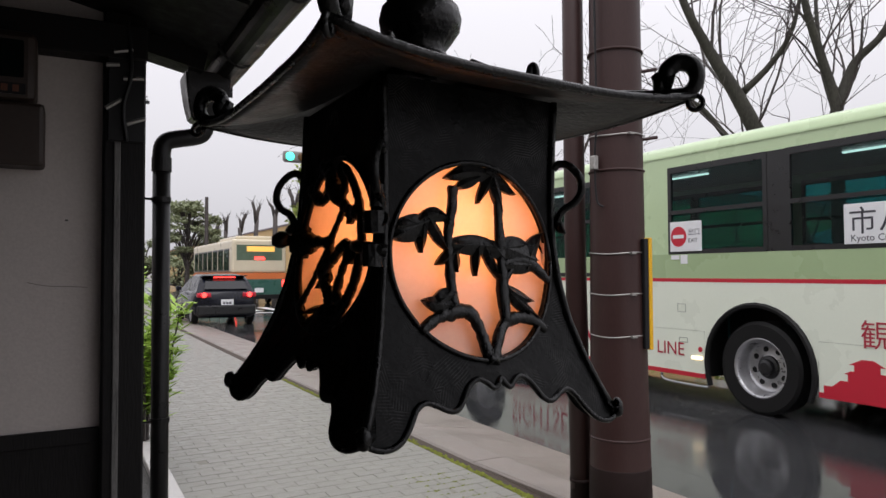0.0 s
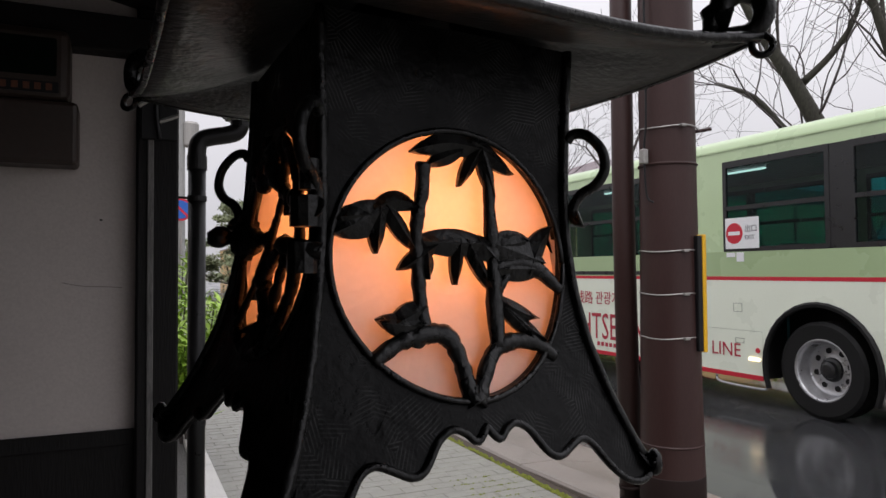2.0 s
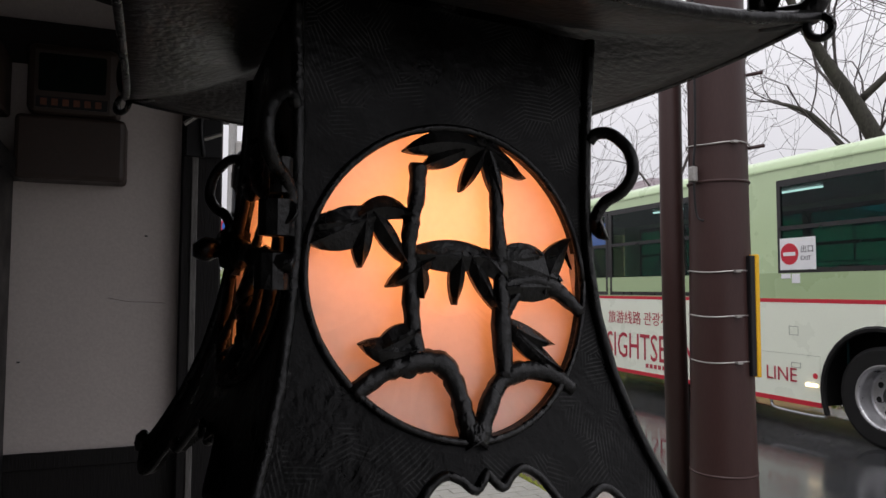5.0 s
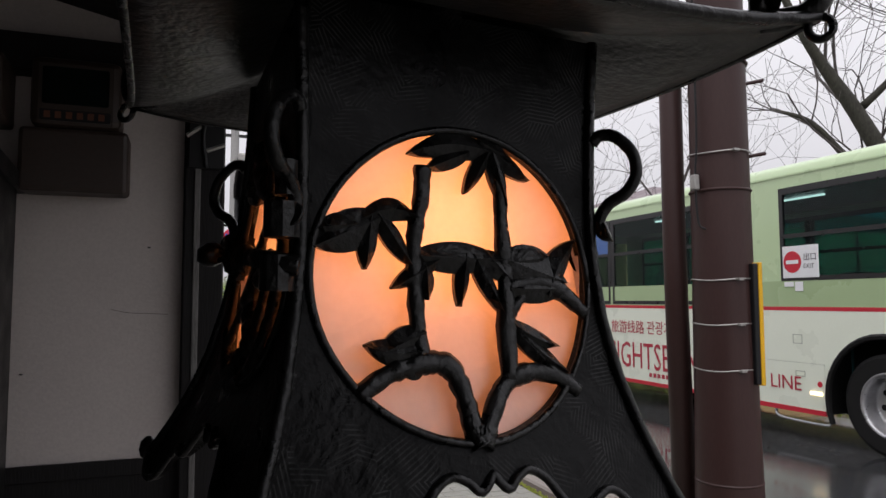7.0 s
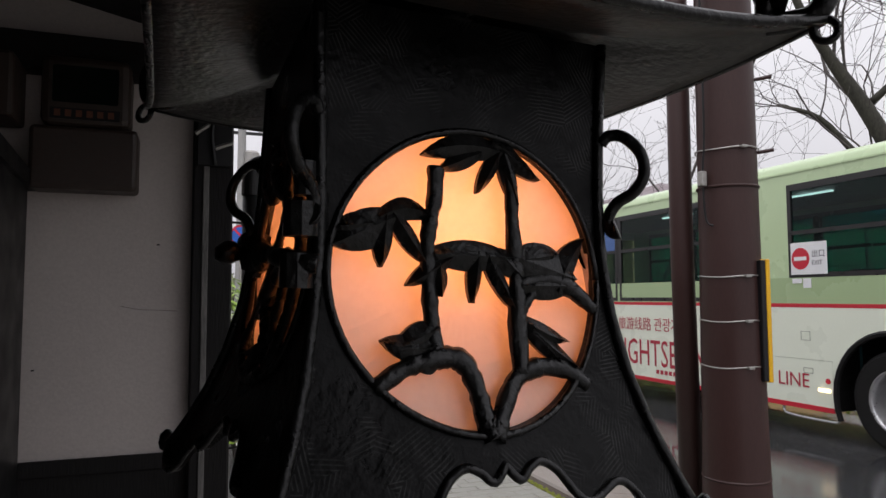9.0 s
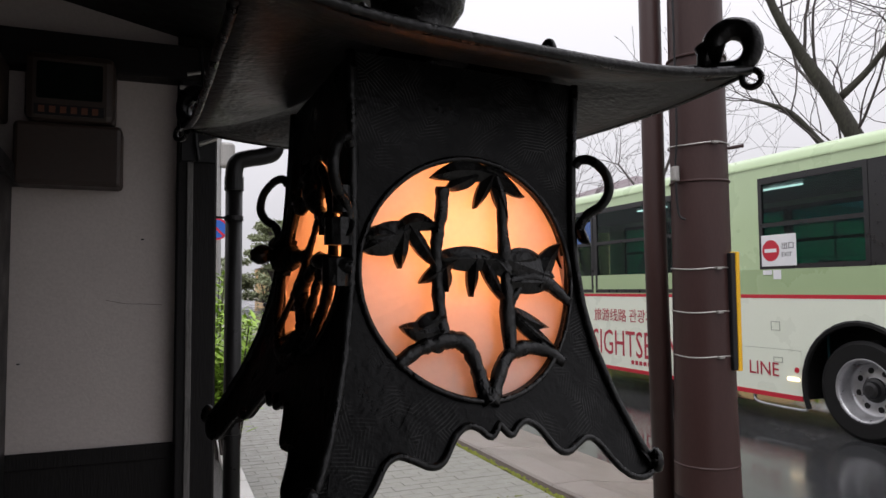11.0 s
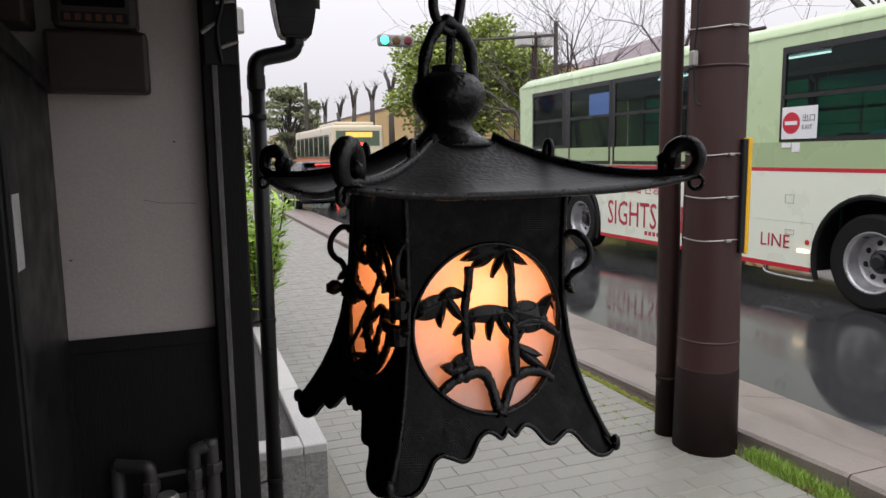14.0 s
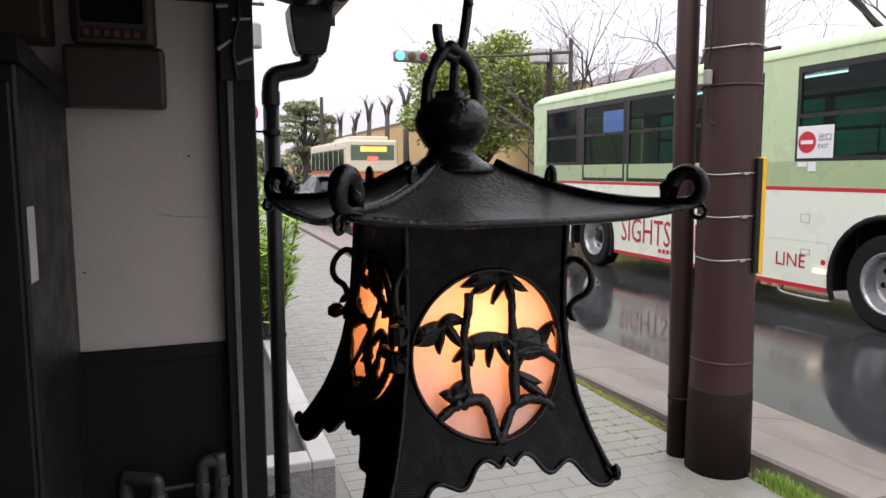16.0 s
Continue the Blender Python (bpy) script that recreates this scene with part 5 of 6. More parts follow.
bare_tree(17.2, 25.8, 11.5, 44, TREE_LABEL, 0.12)
bare_tree(21.5, 29.0, 13.0, 52, TREE_LABEL, 0.13)
bare_tree(23.0, 24.0, 13.0, 61, TREE_LABEL, 0.13)


def leaf_blade(bm, p, d, n, length, width):
    """One folded pointed leaf: four triangles."""
    s = d.cross(n).normalized() * width
    a, m, b = bm.verts.new(p), bm.verts.new(p + d * length * 0.45 + n * width * 0.25), bm.verts.new(p + d * length)
    l, r = bm.verts.new(p + d * length * 0.45 + s), bm.verts.new(p + d * length * 0.45 - s)
    for f in ((a, m, l), (l, m, b), (a, r, m), (r, b, m)):
        bm.faces.new(f)


def shrub(x, y, h, w, seed, count=420):
    """Upright stems with whorls of narrow leaves at their ends."""
    rnd = random.Random(seed)
    bush = thing("shrub", "leafy green shrub with narrow pointed leaves in the gravel bed", "shrub", pose(x, y, 0.26), group="planter shrubs")
    stems, leaves = bmesh.new(), bmesh.new()
    for k in range(16):
        a = rnd.uniform(0, 2 * math.pi)
        rr = w * math.sqrt(rnd.random())
        tip = Vector((rr * math.cos(a), rr * math.sin(a), h * rnd.uniform(0.55, 1.0)))
        root = Vector((rr * 0.25 * math.cos(a), rr * 0.25 * math.sin(a), 0))
        mid = root.lerp(tip, 0.5) + Vector((0, 0, h * 0.06))
        add_tube(stems, [root, mid, tip], [0.009, 0.007, 0.004], 5)
        for i in range(count // 16):
            t = rnd.uniform(0.25, 1.0)
            p = (root.lerp(mid, t * 2) if t < 0.5 else mid.lerp(tip, t * 2 - 1)) + Vector((rnd.uniform(-1, 1), rnd.uniform(-1, 1), rnd.uniform(-1, 1))) * 0.035
            aa = rnd.uniform(0, 2 * math.pi)
            d = Vector((math.cos(aa), math.sin(aa), rnd.uniform(-0.2, 0.9))).normalized()
            leaf_blade(leaves, p, d, Vector((rnd.uniform(-0.3, 0.3), rnd.uniform(-0.3, 0.3), 1)).normalized(), rnd.uniform(0.07, 0.12), rnd.uniform(0.012, 0.019))
    part("undergrowth", stems, BARK, bush)["kind"] = "stuff"
    part("leaves", leaves, SHRUB, bush)["kind"] = "stuff"


shrub(0.47, 4.95, 1.02, 0.30, 1, 1700)
shrub(0.42, 5.85, 1.22, 0.32, 2, 1400)
shrub(0.20, 6.8, 1.30, 0.32, 3, 800)
shrub(0.05, 8.6, 1.35, 0.40, 4, 420)
shrub(-0.45, 4.5, 1.26, 0.35, 6, 380)
shrub(0.0, 10.6, 1.45, 0.42, 5, 420)


def leafy_tree(name, x, y, trunk_h, radii, material, seed, clumps, label, leaf=0.16, per=120, flat=1.0):
    """A tapered trunk with limbs to each clump of leaves, gaps between the clumps."""
    rnd = random.Random(seed)
    tree = thing(name, label, "tree", pose(x, y, 0))
    wood, crown = bmesh.new(), bmesh.new()
    rx, rz = radii
    add_tube(wood, [(0, 0, -0.1), (0.05, 0, trunk_h * 0.6), (0, 0.05, trunk_h + rz * 0.8)], [0.22, 0.17, 0.08], 10)
    for k in range(clumps):
        a, b = rnd.uniform(0, 2 * math.pi), rnd.uniform(-0.9, 1.0)
        q = rnd.uniform(0.55, 1.0) * math.sqrt(max(0.05, 1 - b * b * 0.85))
        c = Vector((rx * q * math.cos(a), rx * q * math.sin(a), trunk_h + rz * (1 + b * 0.92)))
        add_tube(wood, [(0, 0, max(trunk_h * 0.6, c.z - rx)), Vector((0, 0, c.z - 0.3 * rx)).lerp(c, 0.5), c], [0.07, 0.05, 0.02], 5, caps=False)
        cr = rx * rnd.uniform(0.24, 0.40)
        for i in range(per):
            v = Vector((rnd.gauss(0, 1), rnd.gauss(0, 1), rnd.gauss(0, 1) * flat)).normalized() * cr * rnd.random() ** 0.4
            v.z *= 0.8 * flat
            d = Vector((rnd.uniform(-1, 1), rnd.uniform(-1, 1), rnd.uniform(-0.7, 0.7))).normalized()
            leaf_blade(crown, c + v, d, Vector((rnd.uniform(-1, 1), rnd.uniform(-1, 1), 1)).normalized(), leaf * rnd.uniform(0.7, 1.3), leaf * 0.36)
    part("trunk", wood, BARK, tree, smooth=True)
    part("crown", crown, material, tree)["kind"] = "stuff"


leafy_tree("evergreen_tree", 13.9, 33.5, 2.4, (3.9, 2.6), EVERGREEN, 4, 60, "rounded evergreen tree in full leaf across the road", 0.22, 560)
leafy_tree("pine_tree", 8.8, 60, 2.6, (2.5, 2.3), PINE, 9, 34, "airy dark pine with layered branches", 0.24, 240, 0.5)
leafy_tree("pine_tree", 6.0, 66, 1.2, (2.2, 1.6), PINE, 10, 22, "low dark pine beside the road", 0.24, 200, 0.7)
leafy_tree("roadside_thicket", 9.5, 70, 0.3, (3.2, 1.3), PINE, 12, 26, "low dark thicket of evergreens", 0.34, 90, 0.8)
leafy_tree("roadside_thicket", 3.0, 62, 0.3, (3.0, 1.4), PINE, 14, 26, "low dark thicket of evergreens", 0.34, 90, 0.8)
leafy_tree("clipped_shrub", 14.9, 20.6, 0.1, (1.2, 0.8), EVERGREEN, 15, 26, "clipped round evergreen shrub by the fence", 0.14, 110, 1.0)


def pollard(x, y, h, seed):
    """A tall trunk cut back to stubs, with thin new shoots."""
    rnd = random.Random(seed)
    tree = thing("pollarded_tree", "tall pollarded roadside tree cut back to stubs", "tree", pose(x, y, 0), group="pollarded trees")
    bm, tw = bmesh.new(), bmesh.new()
    add_tube(bm, [(0, 0, -0.1), (rnd.uniform(-0.1, 0.1), 0, h * 0.5), (rnd.uniform(-0.15, 0.15), 0, h * 0.8)], [0.28, 0.2, 0.17], 8)
    for k in range(4):
        a = rnd.uniform(0, 2 * math.pi)
        e = Vector((math.cos(a) * 0.45, math.sin(a) * 0.45, h * rnd.uniform(0.9, 1.0)))
        add_tube(bm, [(0, 0, h * 0.74), e * 0.5 + Vector((0, 0, h * 0.42)), e], [0.14, 0.11, 0.10], 6)
        for i in range(5):
            t = e + Vector((rnd.uniform(-0.5, 0.5), rnd.uniform(-0.5, 0.5), rnd.uniform(0.1, 0.7)))
            add_tube(tw, [e, t], [0.022, 0.008], 3, caps=False)
    part("trunk", bm, BARK, tree, smooth=True)
    part("shoots", tw, BARK, tree)["kind"] = "stuff"


for k, (x, y, h) in enumerate(((13.9, 76, 6.6), (13.9, 70, 7.0), (14.0, 64, 6.8), (13.9, 58, 7.2), (14.0, 52.5, 7.3), (13.9, 47, 7.2), (14.0, 42, 7.4))):
    pollard(x, y, h, 40 + k)

# ---- the far side: fence, hedge, ochre wall and the long hall behind ----
tagged(part("ochre_wall", box(18.0, 18.4, 31, 150, -0.1, 5.7), OCHRE), "long ochre rendered wall across the road", "wall", kind="structure")
tagged(part("wall_coping", box(17.9, 18.5, 30.9, 150, 5.7, 5.85), TILE_ROOF), "dark coping on the ochre wall", "coping", kind="structure")
returning = part("ochre_wall_return", box(0, 55, 0, 0.4, -0.1, 5.7), OCHRE)
returning.matrix_world = pose(18.4, 31, 0, 0, 0, 6)
tagged(returning, "ochre rendered wall turning away from the road", "wall", kind="structure")
hedge_bm = bmesh.new()
rnd = random.Random(77)
for i in range(9000):
    p = Vector((16.6 + rnd.uniform(-0.45, 0.45), rnd.uniform(-4, 30), rnd.random() ** 0.5 * 1.5))
    d = Vector((rnd.uniform(-1, 1), rnd.uniform(-1, 1), rnd.uniform(-0.4, 0.8))).normalized()
    leaf_blade(hedge_bm, p, d, Vector((rnd.uniform(-1, 1), rnd.uniform(-1, 1), 1)).normalized(), 0.16, 0.05)
hedge = part("hedge", hedge_bm, EVERGREEN)
tagged(hedge, "clipped green hedge behind the railing", "hedge", kind="stuff")
railing = thing("street_railing", "low dark metal railing along the far pavement", "railing", pose(13.5, 0, 0))
for z in (0.12, 0.85):
    part("rail", box(-0.02, 0.02, -8, 40, z - 0.02, z + 0.02), BUS_DARK, railing)
for k in range(160):
    part("bar", box(-0.008, 0.008, -8 + 0.3 * k - 0.008, -8 + 0.3 * k + 0.008, 0.0, 0.85), BUS_DARK, railing)
fence = thing("wire_fence", "tall dark wire-mesh fence on posts", "fence", pose(17.3, 0, 0))
for k in range(14):
    part("post", tube([(0, -4 + 3 * k, 0), (0, -4 + 3 * k, 3.2)], 0.035, 8), BUS_DARK, fence)
for z in (1.2, 2.2, 3.15):
    part("rail", tube([(0, -4, z), (0, 35, z)], 0.018, 6), BUS_DARK, fence)

hall = thing("long_hall", "long pale museum hall with a tiled roof behind the wall", "building", pose(34, 42, 0, 0, 0, 9))
part("wall", box(0, 60, 0, 14, -0.1, 8.2), mat("pale_stone_wall", (0.50, 0.48, 0.45), 0.8, 0, 0.1, 0.5, 0.2), hall)
for k in range(38):
    w = part("window", box(1.0 + 1.5 * k, 1.75 + 1.5 * k, -0.06, 0.02, 6.3, 7.6), BUS_DARK, hall, "narrow dark window between pale piers")
    part("sill", box(0.95 + 1.5 * k, 1.80 + 1.5 * k, -0.12, 0.0, 6.2, 6.3), WHITE, w)
part("cornice", box(-0.5, 60.5, -0.5, 14.5, 8.2, 8.5), mat("pale_cornice", (0.55, 0.53, 0.5), 0.8), hall)
bm = bmesh.new()
v = [bm.verts.new(p) for p in ((-0.9, -0.9, 8.5), (60.9, -0.9, 8.5), (60.9, 14.9, 8.5), (-0.9, 14.9, 8.5), (5, 7, 11.0), (55, 7, 11.0))]
for f in ((0, 1, 5, 4), (1, 2, 5), (2, 3, 4, 5), (3, 0, 4), (0, 3, 2, 1)):
    bm.faces.new([v[i] for i in f])
part("roof", bm, TILE_ROOF, hall, "grey-purple tiled hip roof")
shed = thing("low_house", "low house with a grey tiled roof beyond the fence", "house", pose(24, 13, 0))
part("wall", box(0, 7, 0, 6, -0.1, 1.9), OCHRE, shed)
bm = bmesh.new()
v = [bm.verts.new(p) for p in ((-0.5, -0.5, 1.9), (7.5, -0.5, 1.9), (7.5, 6.5, 1.9), (-0.5, 6.5, 1.9), (2.5, 3, 3.2), (4.5, 3, 3.2))]
for f in ((0, 1, 5, 4), (1, 2, 5), (2, 3, 4, 5), (3, 0, 4), (0, 3, 2, 1)):
    bm.faces.new([v[i] for i in f])
part("roof", bm, mat("grey_tiles", (0.22, 0.23, 0.26), 0.5, 0, 0.15, 2, 0.3), shed)

# ---- street furniture far off ----
signal = thing("traffic_signal", "traffic signal on a long arm, showing green", "traffic signal", pose(13.6, 24.0, 0))
part("mast", tube([(0, 0, 0), (0, 0, 6.4)], [0.11, 0.08], 12), BARK, signal)
part("arm", tube([(0, 0, 5.9), (-3.0, 0, 5.6), (-5.6, 0, 5.42)], [0.06, 0.045, 0.035], 8), BARK, signal)
head = part("signal_head", box(-6.95, -5.65, -0.12, 0.12, 5.22, 5.62, 0.10, 3), mat("grey_signal_case", (0.22, 0.21, 0.20), 0.5), signal, "grey three-lamp signal head")
for k, (col, e) in enumerate((((0.05, 0.9, 0.55), 3.0), ((0.10, 0.05, 0.01), 0), ((0.12, 0.01, 0.015), 0))):
    lens = part("lens", lathe([(0.15, 0), (0.14, 0.03), (0.08, 0.05)], 20), plain("signal_lens", col, 0.3, 0, e), head, "lit green lens" if k == 0 else "unlit lens")
    lens.matrix_local = Matrix.Translation((-6.72 + 0.42 * k, -0.12, 5.42)) @ Matrix.Rotation(math.pi / 2, 4, "X")
lampost = thing("lamp_post", "brown post with two boxed floodlights", "lamp post", pose(13.7, 25.9, 0))
part("post", tube([(0, 0, 0), (0, 0, 6.3)], [0.14, 0.11], 12), STEEL_BROWN, lampost)
for x in (-0.75, 0.15):
    part("lamp_box", box(x, x + 0.6, -0.3, 0.3, 5.75, 6.3, 0.03), mat("pale_lamp_box", (0.55, 0.55, 0.53), 0.6), lampost, "pale boxed floodlight")
pole2 = thing("telegraph_pole", "thin dark telegraph pole in the distance", "telegraph pole", pose(8.6, 50, 0))
part("shaft", tube([(0, 0, 0), (0, 0, 6.6)], [0.16, 0.12], 10), BARK, pole2)
nopark = thing("no_parking_sign", "round red and blue no-parking sign on a grey post", "road sign", pose(1.42, 20, 0))
part("post", tube([(0, 0, 0), (0, 0, 3.4)], 0.035, 10), WIRE, nopark)
for r, th, col in ((0.30, 0.02, (0.6, 0.02, 0.05)), (0.245, 0.026, (0.02, 0.12, 0.5))):
    d = part("plate", lathe([(r, 0), (r, th)], 28), plain("sign_enamel", col, 0.4), nopark)
    d.matrix_local = Matrix.Translation((0, -0.035, 3.05)) @ Matrix.Rotation(math.pi / 2, 4, "X")
bar = part("slash", box(-0.27, 0.27, -0.068, -0.062, -0.03, 0.03), plain("sign_red", (0.6, 0.02, 0.05), 0.4), nopark, "red slash across the plate")
bar.matrix_local = Matrix.Translation((0, 0, 3.05)) @ Matrix.Rotation(radians(45), 4, "Y")
conc = thing("concrete_pole", "grey concrete utility pole beyond the planting", "utility pole", pose(1.75, 25, 0))
part("shaft", tube([(0, 0, 0), (0, 0, 11)], [0.17, 0.12], 14), mat("grey_concrete_pole", (0.33, 0.33, 0.32), 0.7, 0, 0.15, 2, 0.2), conc)
for z in (7.0, 8.6):
    part("crossarm", box(-0.7, 0.7, -0.05, 0.05, z, z + 0.09), BUS_DARK, conc)
    for x in (-0.6, 0.0, 0.6):
        part("insulator", lathe([(0.05, 0), (0.07, 0.05), (0.04, 0.12), (0.06, 0.16)], 10, at=(x, 0, z + 0.09)), WHITE, conc)
part("transformer", lathe([(0.25, 0), (0.27, 0.05), (0.27, 0.75), (0.22, 0.82)], 20, at=(0.32, 0, 5.6)), WIRE, conc, "grey transformer can")
for k, (z, dx) in enumerate(((8.8, -0.6), (8.8, 0.6), (7.2, 0.0))):
    w = thing("overhead_wire", "thin dark overhead wire", "wire", pose(0, 0, 0), group="overhead wires")
    pts = [(1.75 + dx + 0.02 * i * (k - 1), 25 - 2.2 * i, z - 0.9 * math.sin(math.pi * i / 14) * 0.6) for i in range(15)]
    part("strand", tube(pts, 0.012, 5), BLACK_PLASTIC, w)


# ---- vehicles standing further on ----
def car_wheel(parent, x, y, r, flip):
    m = Matrix.Translation((x, y, r)) @ Matrix.Rotation(-math.pi / 2 * flip, 4, "Y")
    w = part("wheel", lathe([(r * 0.66, -0.09), (r * 0.95, -0.09), (r, -0.06), (r, 0.06), (r * 0.95, 0.09), (r * 0.66, 0.09)], 28, caps=False), RUBBER, parent)
    w.matrix_local = m
    part("rim", lathe([(r * 0.67, 0.08), (r * 0.6, 0.05), (r * 0.2, 0.06), (r * 0.1, 0.07)], 20), RIM, w)
    return w


CAR_PAINT = mat("dark_navy_car_paint", (0.006, 0.007, 0.013), 0.22, 0.0, 0.1, 3, 0.0, 10, 0.32)
CAR_GLASS = plain("dark_car_glass", (0.008, 0.009, 0.011), 0.08)
car = thing("hatchback_car", "dark navy hatchback with its brake lights on, standing in the road", "car", pose(4.05, 20.3, ROAD_Z))
bm = bmesh.new()
secs = [(0.0, 0.70, 0.30, 0.62, 0.92), (0.12, 0.84, 0.22, 0.60, 0.98), (0.8, 0.88, 0.2, 0.6, 0.98), (2.0, 0.89, 0.2, 0.6, 0.96), (3.2, 0.88, 0.2, 0.6, 0.92), (4.0, 0.82, 0.22, 0.55, 0.78), (4.25, 0.66, 0.3, 0.5, 0.62)]
rings = []
for y, w, z0, z1, z2 in secs:
    half = [(w * 0.80, z0), (w * 0.97, z0 + 0.1), (w, z1), (w * 0.97, (z1 + z2) / 2), (w * 0.90, z2)]
    rings.append([bm.verts.new((x, y, z)) for x, z in half] + [bm.verts.new((-x, y, z)) for x, z in reversed(half)])
for p, q in zip(rings, rings[1:]):
    for k in range(10):
        bm.faces.new((p[k], p[(k + 1) % 10], q[(k + 1) % 10], q[k]))
bm.faces.new(rings[0][::-1]), bm.faces.new(rings[-1])
bmesh.ops.recalc_face_normals(bm, faces=bm.faces)
part("body", bm, CAR_PAINT, car, smooth=True)
bm = bmesh.new()
cab = [(0.08, 0.78, 0.97), (0.42, 0.68, 1.30), (0.62, 0.63, 1.41), (1.6, 0.64, 1.45), (2.3, 0.62, 1.38), (3.25, 0.76, 0.94)]
rings = []
for y, w, z in cab:
    rings.append([bm.verts.new(p) for p in ((-min(0.82, w + 0.14), y, 0.93), (-w, y, z - 0.04), (-w * 0.85, y, z), (w * 0.85, y, z), (w, y, z - 0.04), (min(0.82, w + 0.14), y, 0.93))])
for p, q in zip(rings, rings[1:]):
    for k in range(5):
        bm.faces.new((p[k], p[k + 1], q[k + 1], q[k]))
bm.faces.new(rings[0]), bm.faces.new(rings[-1])
bmesh.ops.recalc_face_normals(bm, faces=bm.faces)
part("cabin", bm, CAR_PAINT, car, smooth=False)
bm = sheet([(-0.60, 0.11, 1.02), (0.60, 0.11, 1.02), (0.52, 0.40, 1.285), (-0.52, 0.40, 1.285)])
bmesh.ops.translate(bm, verts=bm.verts, vec=(0, -0.03, 0.012))
part("rear_window", bm, CAR_GLASS, car)
TAIL = plain("lit_brake_lamp", (1.0, 0.04, 0.03), 0.3, 0, 5.0)
for x in (-0.62, 0.62):
    t = part("tail_lamp", box(x - 0.19, x + 0.19, -0.03, 0.1, 0.80, 0.93, 0.03, 2), BUS_RED, car, "red tail lamp")
    d = part("brake_lamp", lathe([(0.07, 0), (0.06, 0.02)], 18), TAIL, t, "lit round brake lamp")
    d.matrix_local = Matrix.Translation((x, -0.03, 0.865)) @ Matrix.Rotation(math.pi / 2, 4, "X")
part("high_brake_lamp", box(-0.30, 0.30, 0.34, 0.38, 1.345, 1.37), TAIL, car, "lit high brake lamp")
part("spoiler", box(-0.62, 0.62, 0.33, 0.75, 1.38, 1.41, 0.01), CAR_PAINT, car)
part("bumper", box(-0.80, 0.80, -0.05, 0.12, 0.30, 0.58, 0.04, 2), BUS_DARK, car)
pl = part("plate", box(-0.17, 0.17, -0.06, -0.045, 0.58, 0.74, 0.004), WHITE, car, "white plate with plain bars")
for k in range(3):
    part("plate_bar", box(-0.12 + 0.085 * k, -0.06 + 0.085 * k, -0.062, -0.060, 0.61, 0.67), DARK_PRINT, pl)
for y in (0.75, 3.35):
    car_wheel(car, -0.78, y, 0.32, 1)
    car_wheel(car, 0.78, y, 0.32, -1)
for x in (-0.93, 0.93):
    part("door_mirror", box(x - 0.08, x + 0.08, 2.55, 2.68, 0.96, 1.08, 0.02), CAR_PAINT, car)

CREAM2 = mat("cream_bus_upper", (0.66, 0.58, 0.42), 0.35, 0, 0.05, 2, 0.0, coat=0.3)
DKGREEN = mat("dark_green_bus_lower", (0.025, 0.10, 0.075), 0.3, 0, 0.08, 2, 0.0, coat=0.4)
ORANGE = mat("orange_bus_band", (0.62, 0.16, 0.04), 0.35, 0, 0.05, 2, 0.0)
bus2 = thing("tour_bus", "cream bus with an orange band and dark green skirt, standing ahead", "bus", pose(6.6, 32.0, ROAD_Z))
part("lower_body", box(0, 2.45, 0, 10.5, 0.32, 1.22, 0.05, 2), DKGREEN, bus2)
part("orange_band", box(-0.004, 2.454, -0.004, 10.5, 1.20, 1.48), ORANGE, bus2)
part("upper_body", box(0, 2.45, 0, 10.5, 1.48, 3.0, 0.12, 3), CREAM2, bus2)
part("roof_unit", box(0.3, 2.15, 0.6, 4.5, 3.0, 3.18, 0.06, 2), CREAM2, bus2)
part("rear_window", box(0.2, 2.25, -0.012, 0.01, 2.05, 2.75, 0.01), BUS_GLASS, bus2)
part("rear_display", box(0.65, 1.9, -0.02, -0.010, 2.45, 2.68), plain("amber_display", (0.9, 0.5, 0.1), 0.4, 0, 0.7), bus2, "amber route display")
part("stop_lamp", box(1.0, 1.45, -0.03, -0.01, 2.08, 2.2), TAIL, bus2)
for x in (0.12, 2.33):
    part("tail_lamp", box(x - 0.08, x + 0.08, -0.03, 0.0, 0.85, 1.15, 0.01), TAIL, bus2, "lit red tail lamp")
part("plate", box(1.0, 1.4, -0.02, 0.0, 0.6, 0.8), WHITE, bus2)
part("bumper", box(0, 2.45, -0.06, 0.02, 0.30, 0.5, 0.02), RUBBER, bus2)
for k in range(7):
    y = 0.6 + 1.38 * k
    w = part("window", box(-0.012, 0.02, y, y + 1.2, 1.55, 2.60, 0.004), BUS_DARK, bus2)
    part("pane", box(-0.018, -0.013, y + 0.07, y + 1.13, 1.62, 2.53), BUS_GLASS, w)
for y in (2.8, 8.2):
    car_wheel(bus2, 0.12, y, 0.47, 1)
    car_wheel(bus2, 2.33, y, 0.47, -1)

# ---- weeds, moss and the paving itself ----
rnd = random.Random(5)
blades = bmesh.new()
for k in range(4200):
    y = rnd.choice((rnd.gauss(2.36, 0.07), rnd.gauss(2.22, 0.06), rnd.gauss(2.02, 0.05), rnd.gauss(1.75, 0.06), rnd.gauss(1.55, 0.05), rnd.gauss(1.2, 0.1), rnd.gauss(2.30, 0.10)))
    x = 2.53 + rnd.gauss(0, 0.03)
    h = rnd.uniform(0.018, 0.075)
    a = rnd.uniform(0, 2 * math.pi)
    d = Vector((math.cos(a) * 0.55, math.sin(a) * 0.55, 1)).normalized()
    leaf_blade(blades, Vector((x, y, -0.012)), d, d.orthogonal().normalized(), h, 0.0017)
tagged(part("roadside_grass", blades, GRASS), "fresh green grass tufts growing along the kerb", "grass", kind="stuff")
moss = bmesh.new()
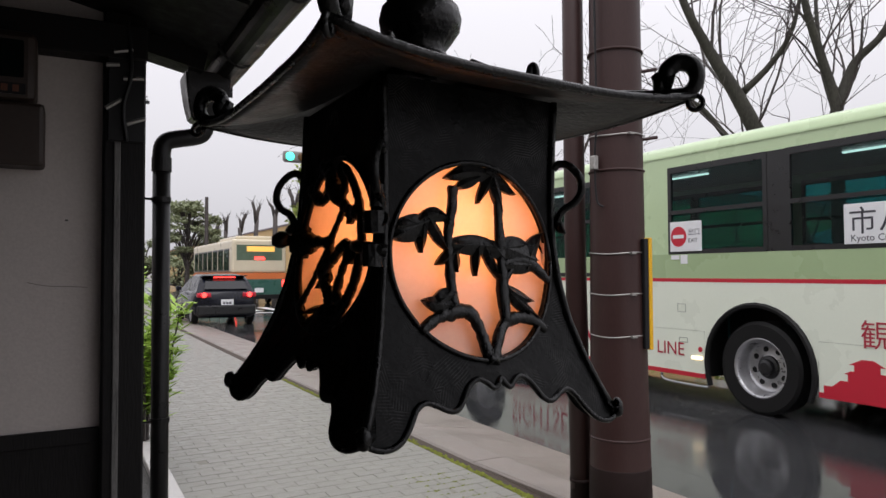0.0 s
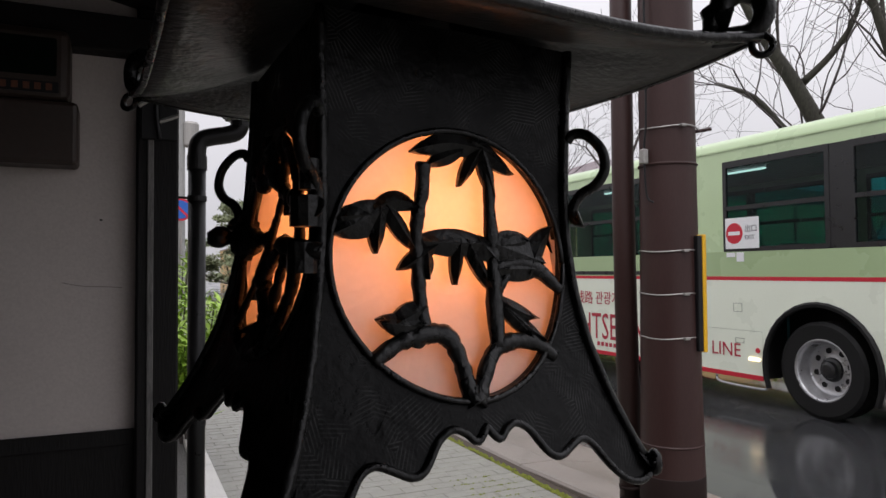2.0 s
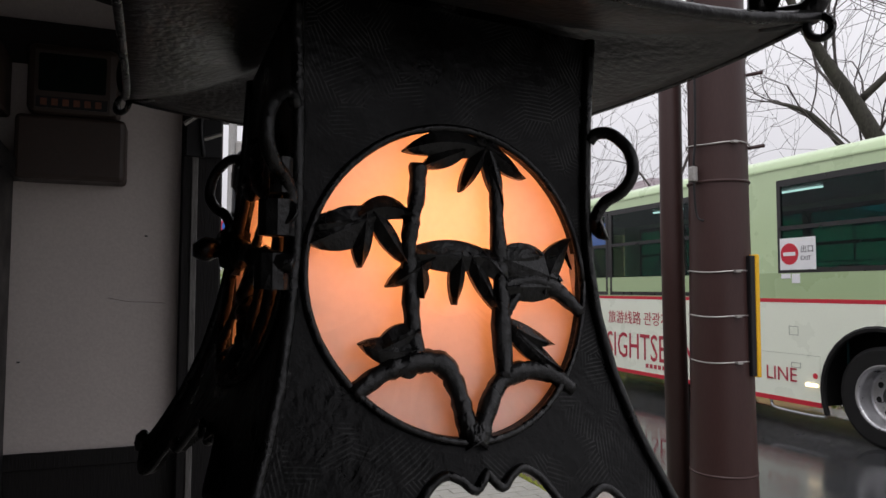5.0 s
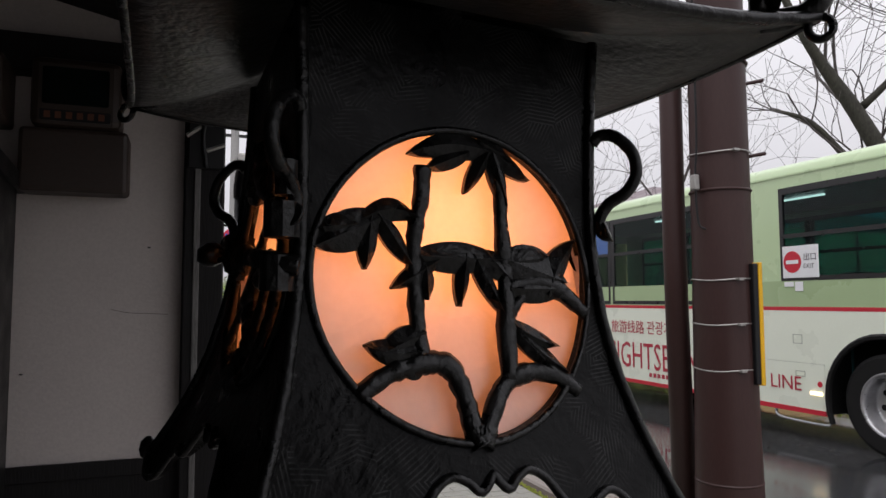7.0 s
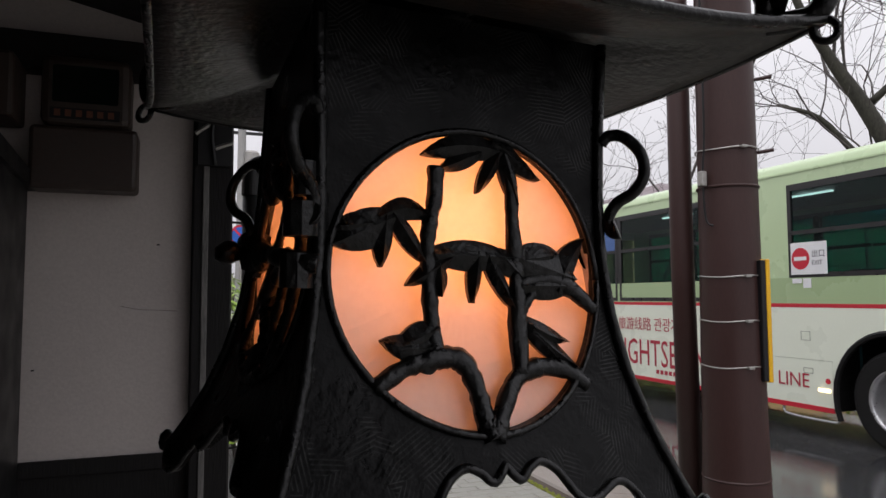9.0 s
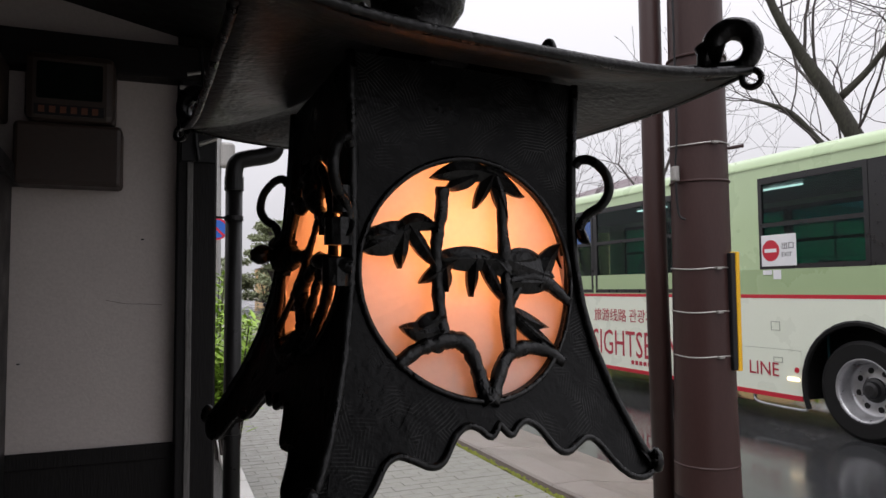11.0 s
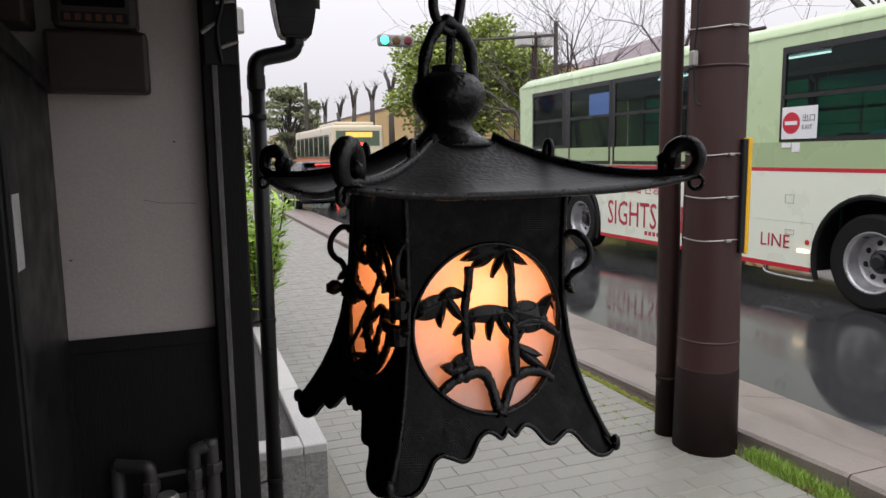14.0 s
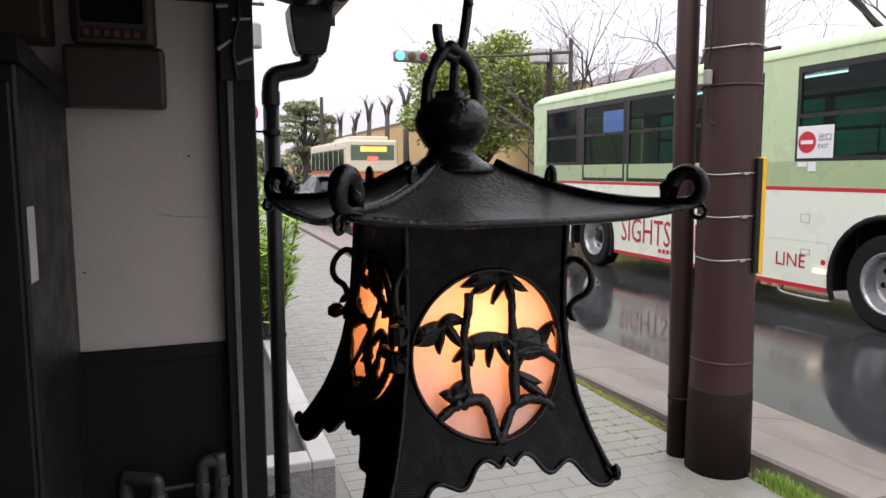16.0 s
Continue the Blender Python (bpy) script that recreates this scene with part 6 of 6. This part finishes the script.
for k in range(900):
    y = rnd.uniform(2.75, 9.0)
    x = 2.50 + rnd.gauss(0, 0.014)
    r = rnd.uniform(0.005, 0.016)
    c = Vector((x, y, -0.006))
    ring = [moss.verts.new(c + Vector((r * rnd.uniform(0.6, 1.2) * math.cos(a), 1.7 * r * rnd.uniform(0.6, 1.2) * math.sin(a), 0))) for a in [2 * math.pi * i / 7 for i in range(7)]]
    top = moss.verts.new(c + Vector((0, 0, 0.012)))
    for i in range(7):
        moss.faces.new((ring[i], ring[(i + 1) % 7], top))
for k in range(260):
    y, x = rnd.uniform(2.9, 4.3), 2.2 + rnd.gauss(0, 0.11)
    x, y = round(x / 0.2056) * 0.2056 + rnd.gauss(0, 0.008) if rnd.random() < 0.4 else x, round(y / 0.104) * 0.104 + rnd.gauss(0, 0.006)
    r = rnd.uniform(0.003, 0.009)
    c = Vector((x, y, -0.003))
    ring = [moss.verts.new(c + Vector((1.8 * r * math.cos(a), r * math.sin(a), 0))) for a in [2 * math.pi * i / 6 for i in range(6)]]
    top = moss.verts.new(c + Vector((0, 0, 0.008)))
    for i in range(6):
        moss.faces.new((ring[i], ring[(i + 1) % 6], top))
tagged(part("moss", moss, MOSS), "yellow-green moss in the paving joints", "moss", kind="stuff")
litter = bmesh.new()
for k in range(220):
    p = Vector((2.54 + rnd.gauss(0, 0.03), rnd.uniform(1.3, 2.2), -0.008))
    a = rnd.uniform(0, 6.3)
    leaf_blade(litter, p, Vector((math.cos(a), math.sin(a), 0.15)), Vector((0, 0, 1)), 0.03, 0.009)
tagged(part("fallen_leaves", litter, mat("brown_leaf_litter", (0.16, 0.05, 0.03), 0.6)), "wet brown fallen leaves by the kerb", "leaf litter", kind="stuff")


def add_paver(bm, x0, y0, w, d, lift=0.0):
    e = 0.0025
    lo = [bm.verts.new((x, y, -0.02)) for x, y in ((x0, y0), (x0 + w, y0), (x0 + w, y0 + d), (x0, y0 + d))]
    mi = [bm.verts.new((x, y, -0.004 + lift)) for x, y in ((x0, y0), (x0 + w, y0), (x0 + w, y0 + d), (x0, y0 + d))]
    hi = [bm.verts.new((x, y, lift)) for x, y in ((x0 + e, y0 + e), (x0 + w - e, y0 + e), (x0 + w - e, y0 + d - e), (x0 + e, y0 + d - e))]
    for a, b in ((lo, mi), (mi, hi)):
        for k in range(4):
            bm.faces.new((a[k], a[(k + 1) % 4], b[(k + 1) % 4], b[k]))
    bm.faces.new(hi)


PW, PD, GAP = 0.2056, 0.104, 0.0032
one = bmesh.new()
add_paver(one, 0, 0, PW - GAP, PD - GAP)
paver_mesh = bpy.data.meshes.new("paver")
one.to_mesh(paver_mesh)
one.free()
paver_mesh.materials.append(PAVER)
rest = bmesh.new()
count = 0
for row in range(-120, 240):
    y = row * PD
    shift = (row % 2) * PW / 2
    for col in range(-1, 9):
        x0 = 0.62 + col * PW + shift
        x1 = x0 + PW - GAP
        x0 = max(x0, 0.622)
        x1 = min(x1, 2.468)
        if x1 - x0 < 0.03:
            continue
        whole = abs(x1 - x0 - PW + GAP) < 1e-4
        if whole and 2.0 <= y < 5.6 and count < 300:
            p = new("paver", paver_mesh)
            p.parent = pavement
            p.location = (x0, y, rnd.uniform(-0.0015, 0.0015))
            p.rotation_euler = (rnd.gauss(0, 0.004), rnd.gauss(0, 0.004), 0)
            count += 1
        else:
            add_paver(rest, x0, y, x1 - x0, PD - GAP, rnd.uniform(-0.0015, 0.0015))
part("paver_field", rest, PAVER, pavement)["kind"] = "stuff"
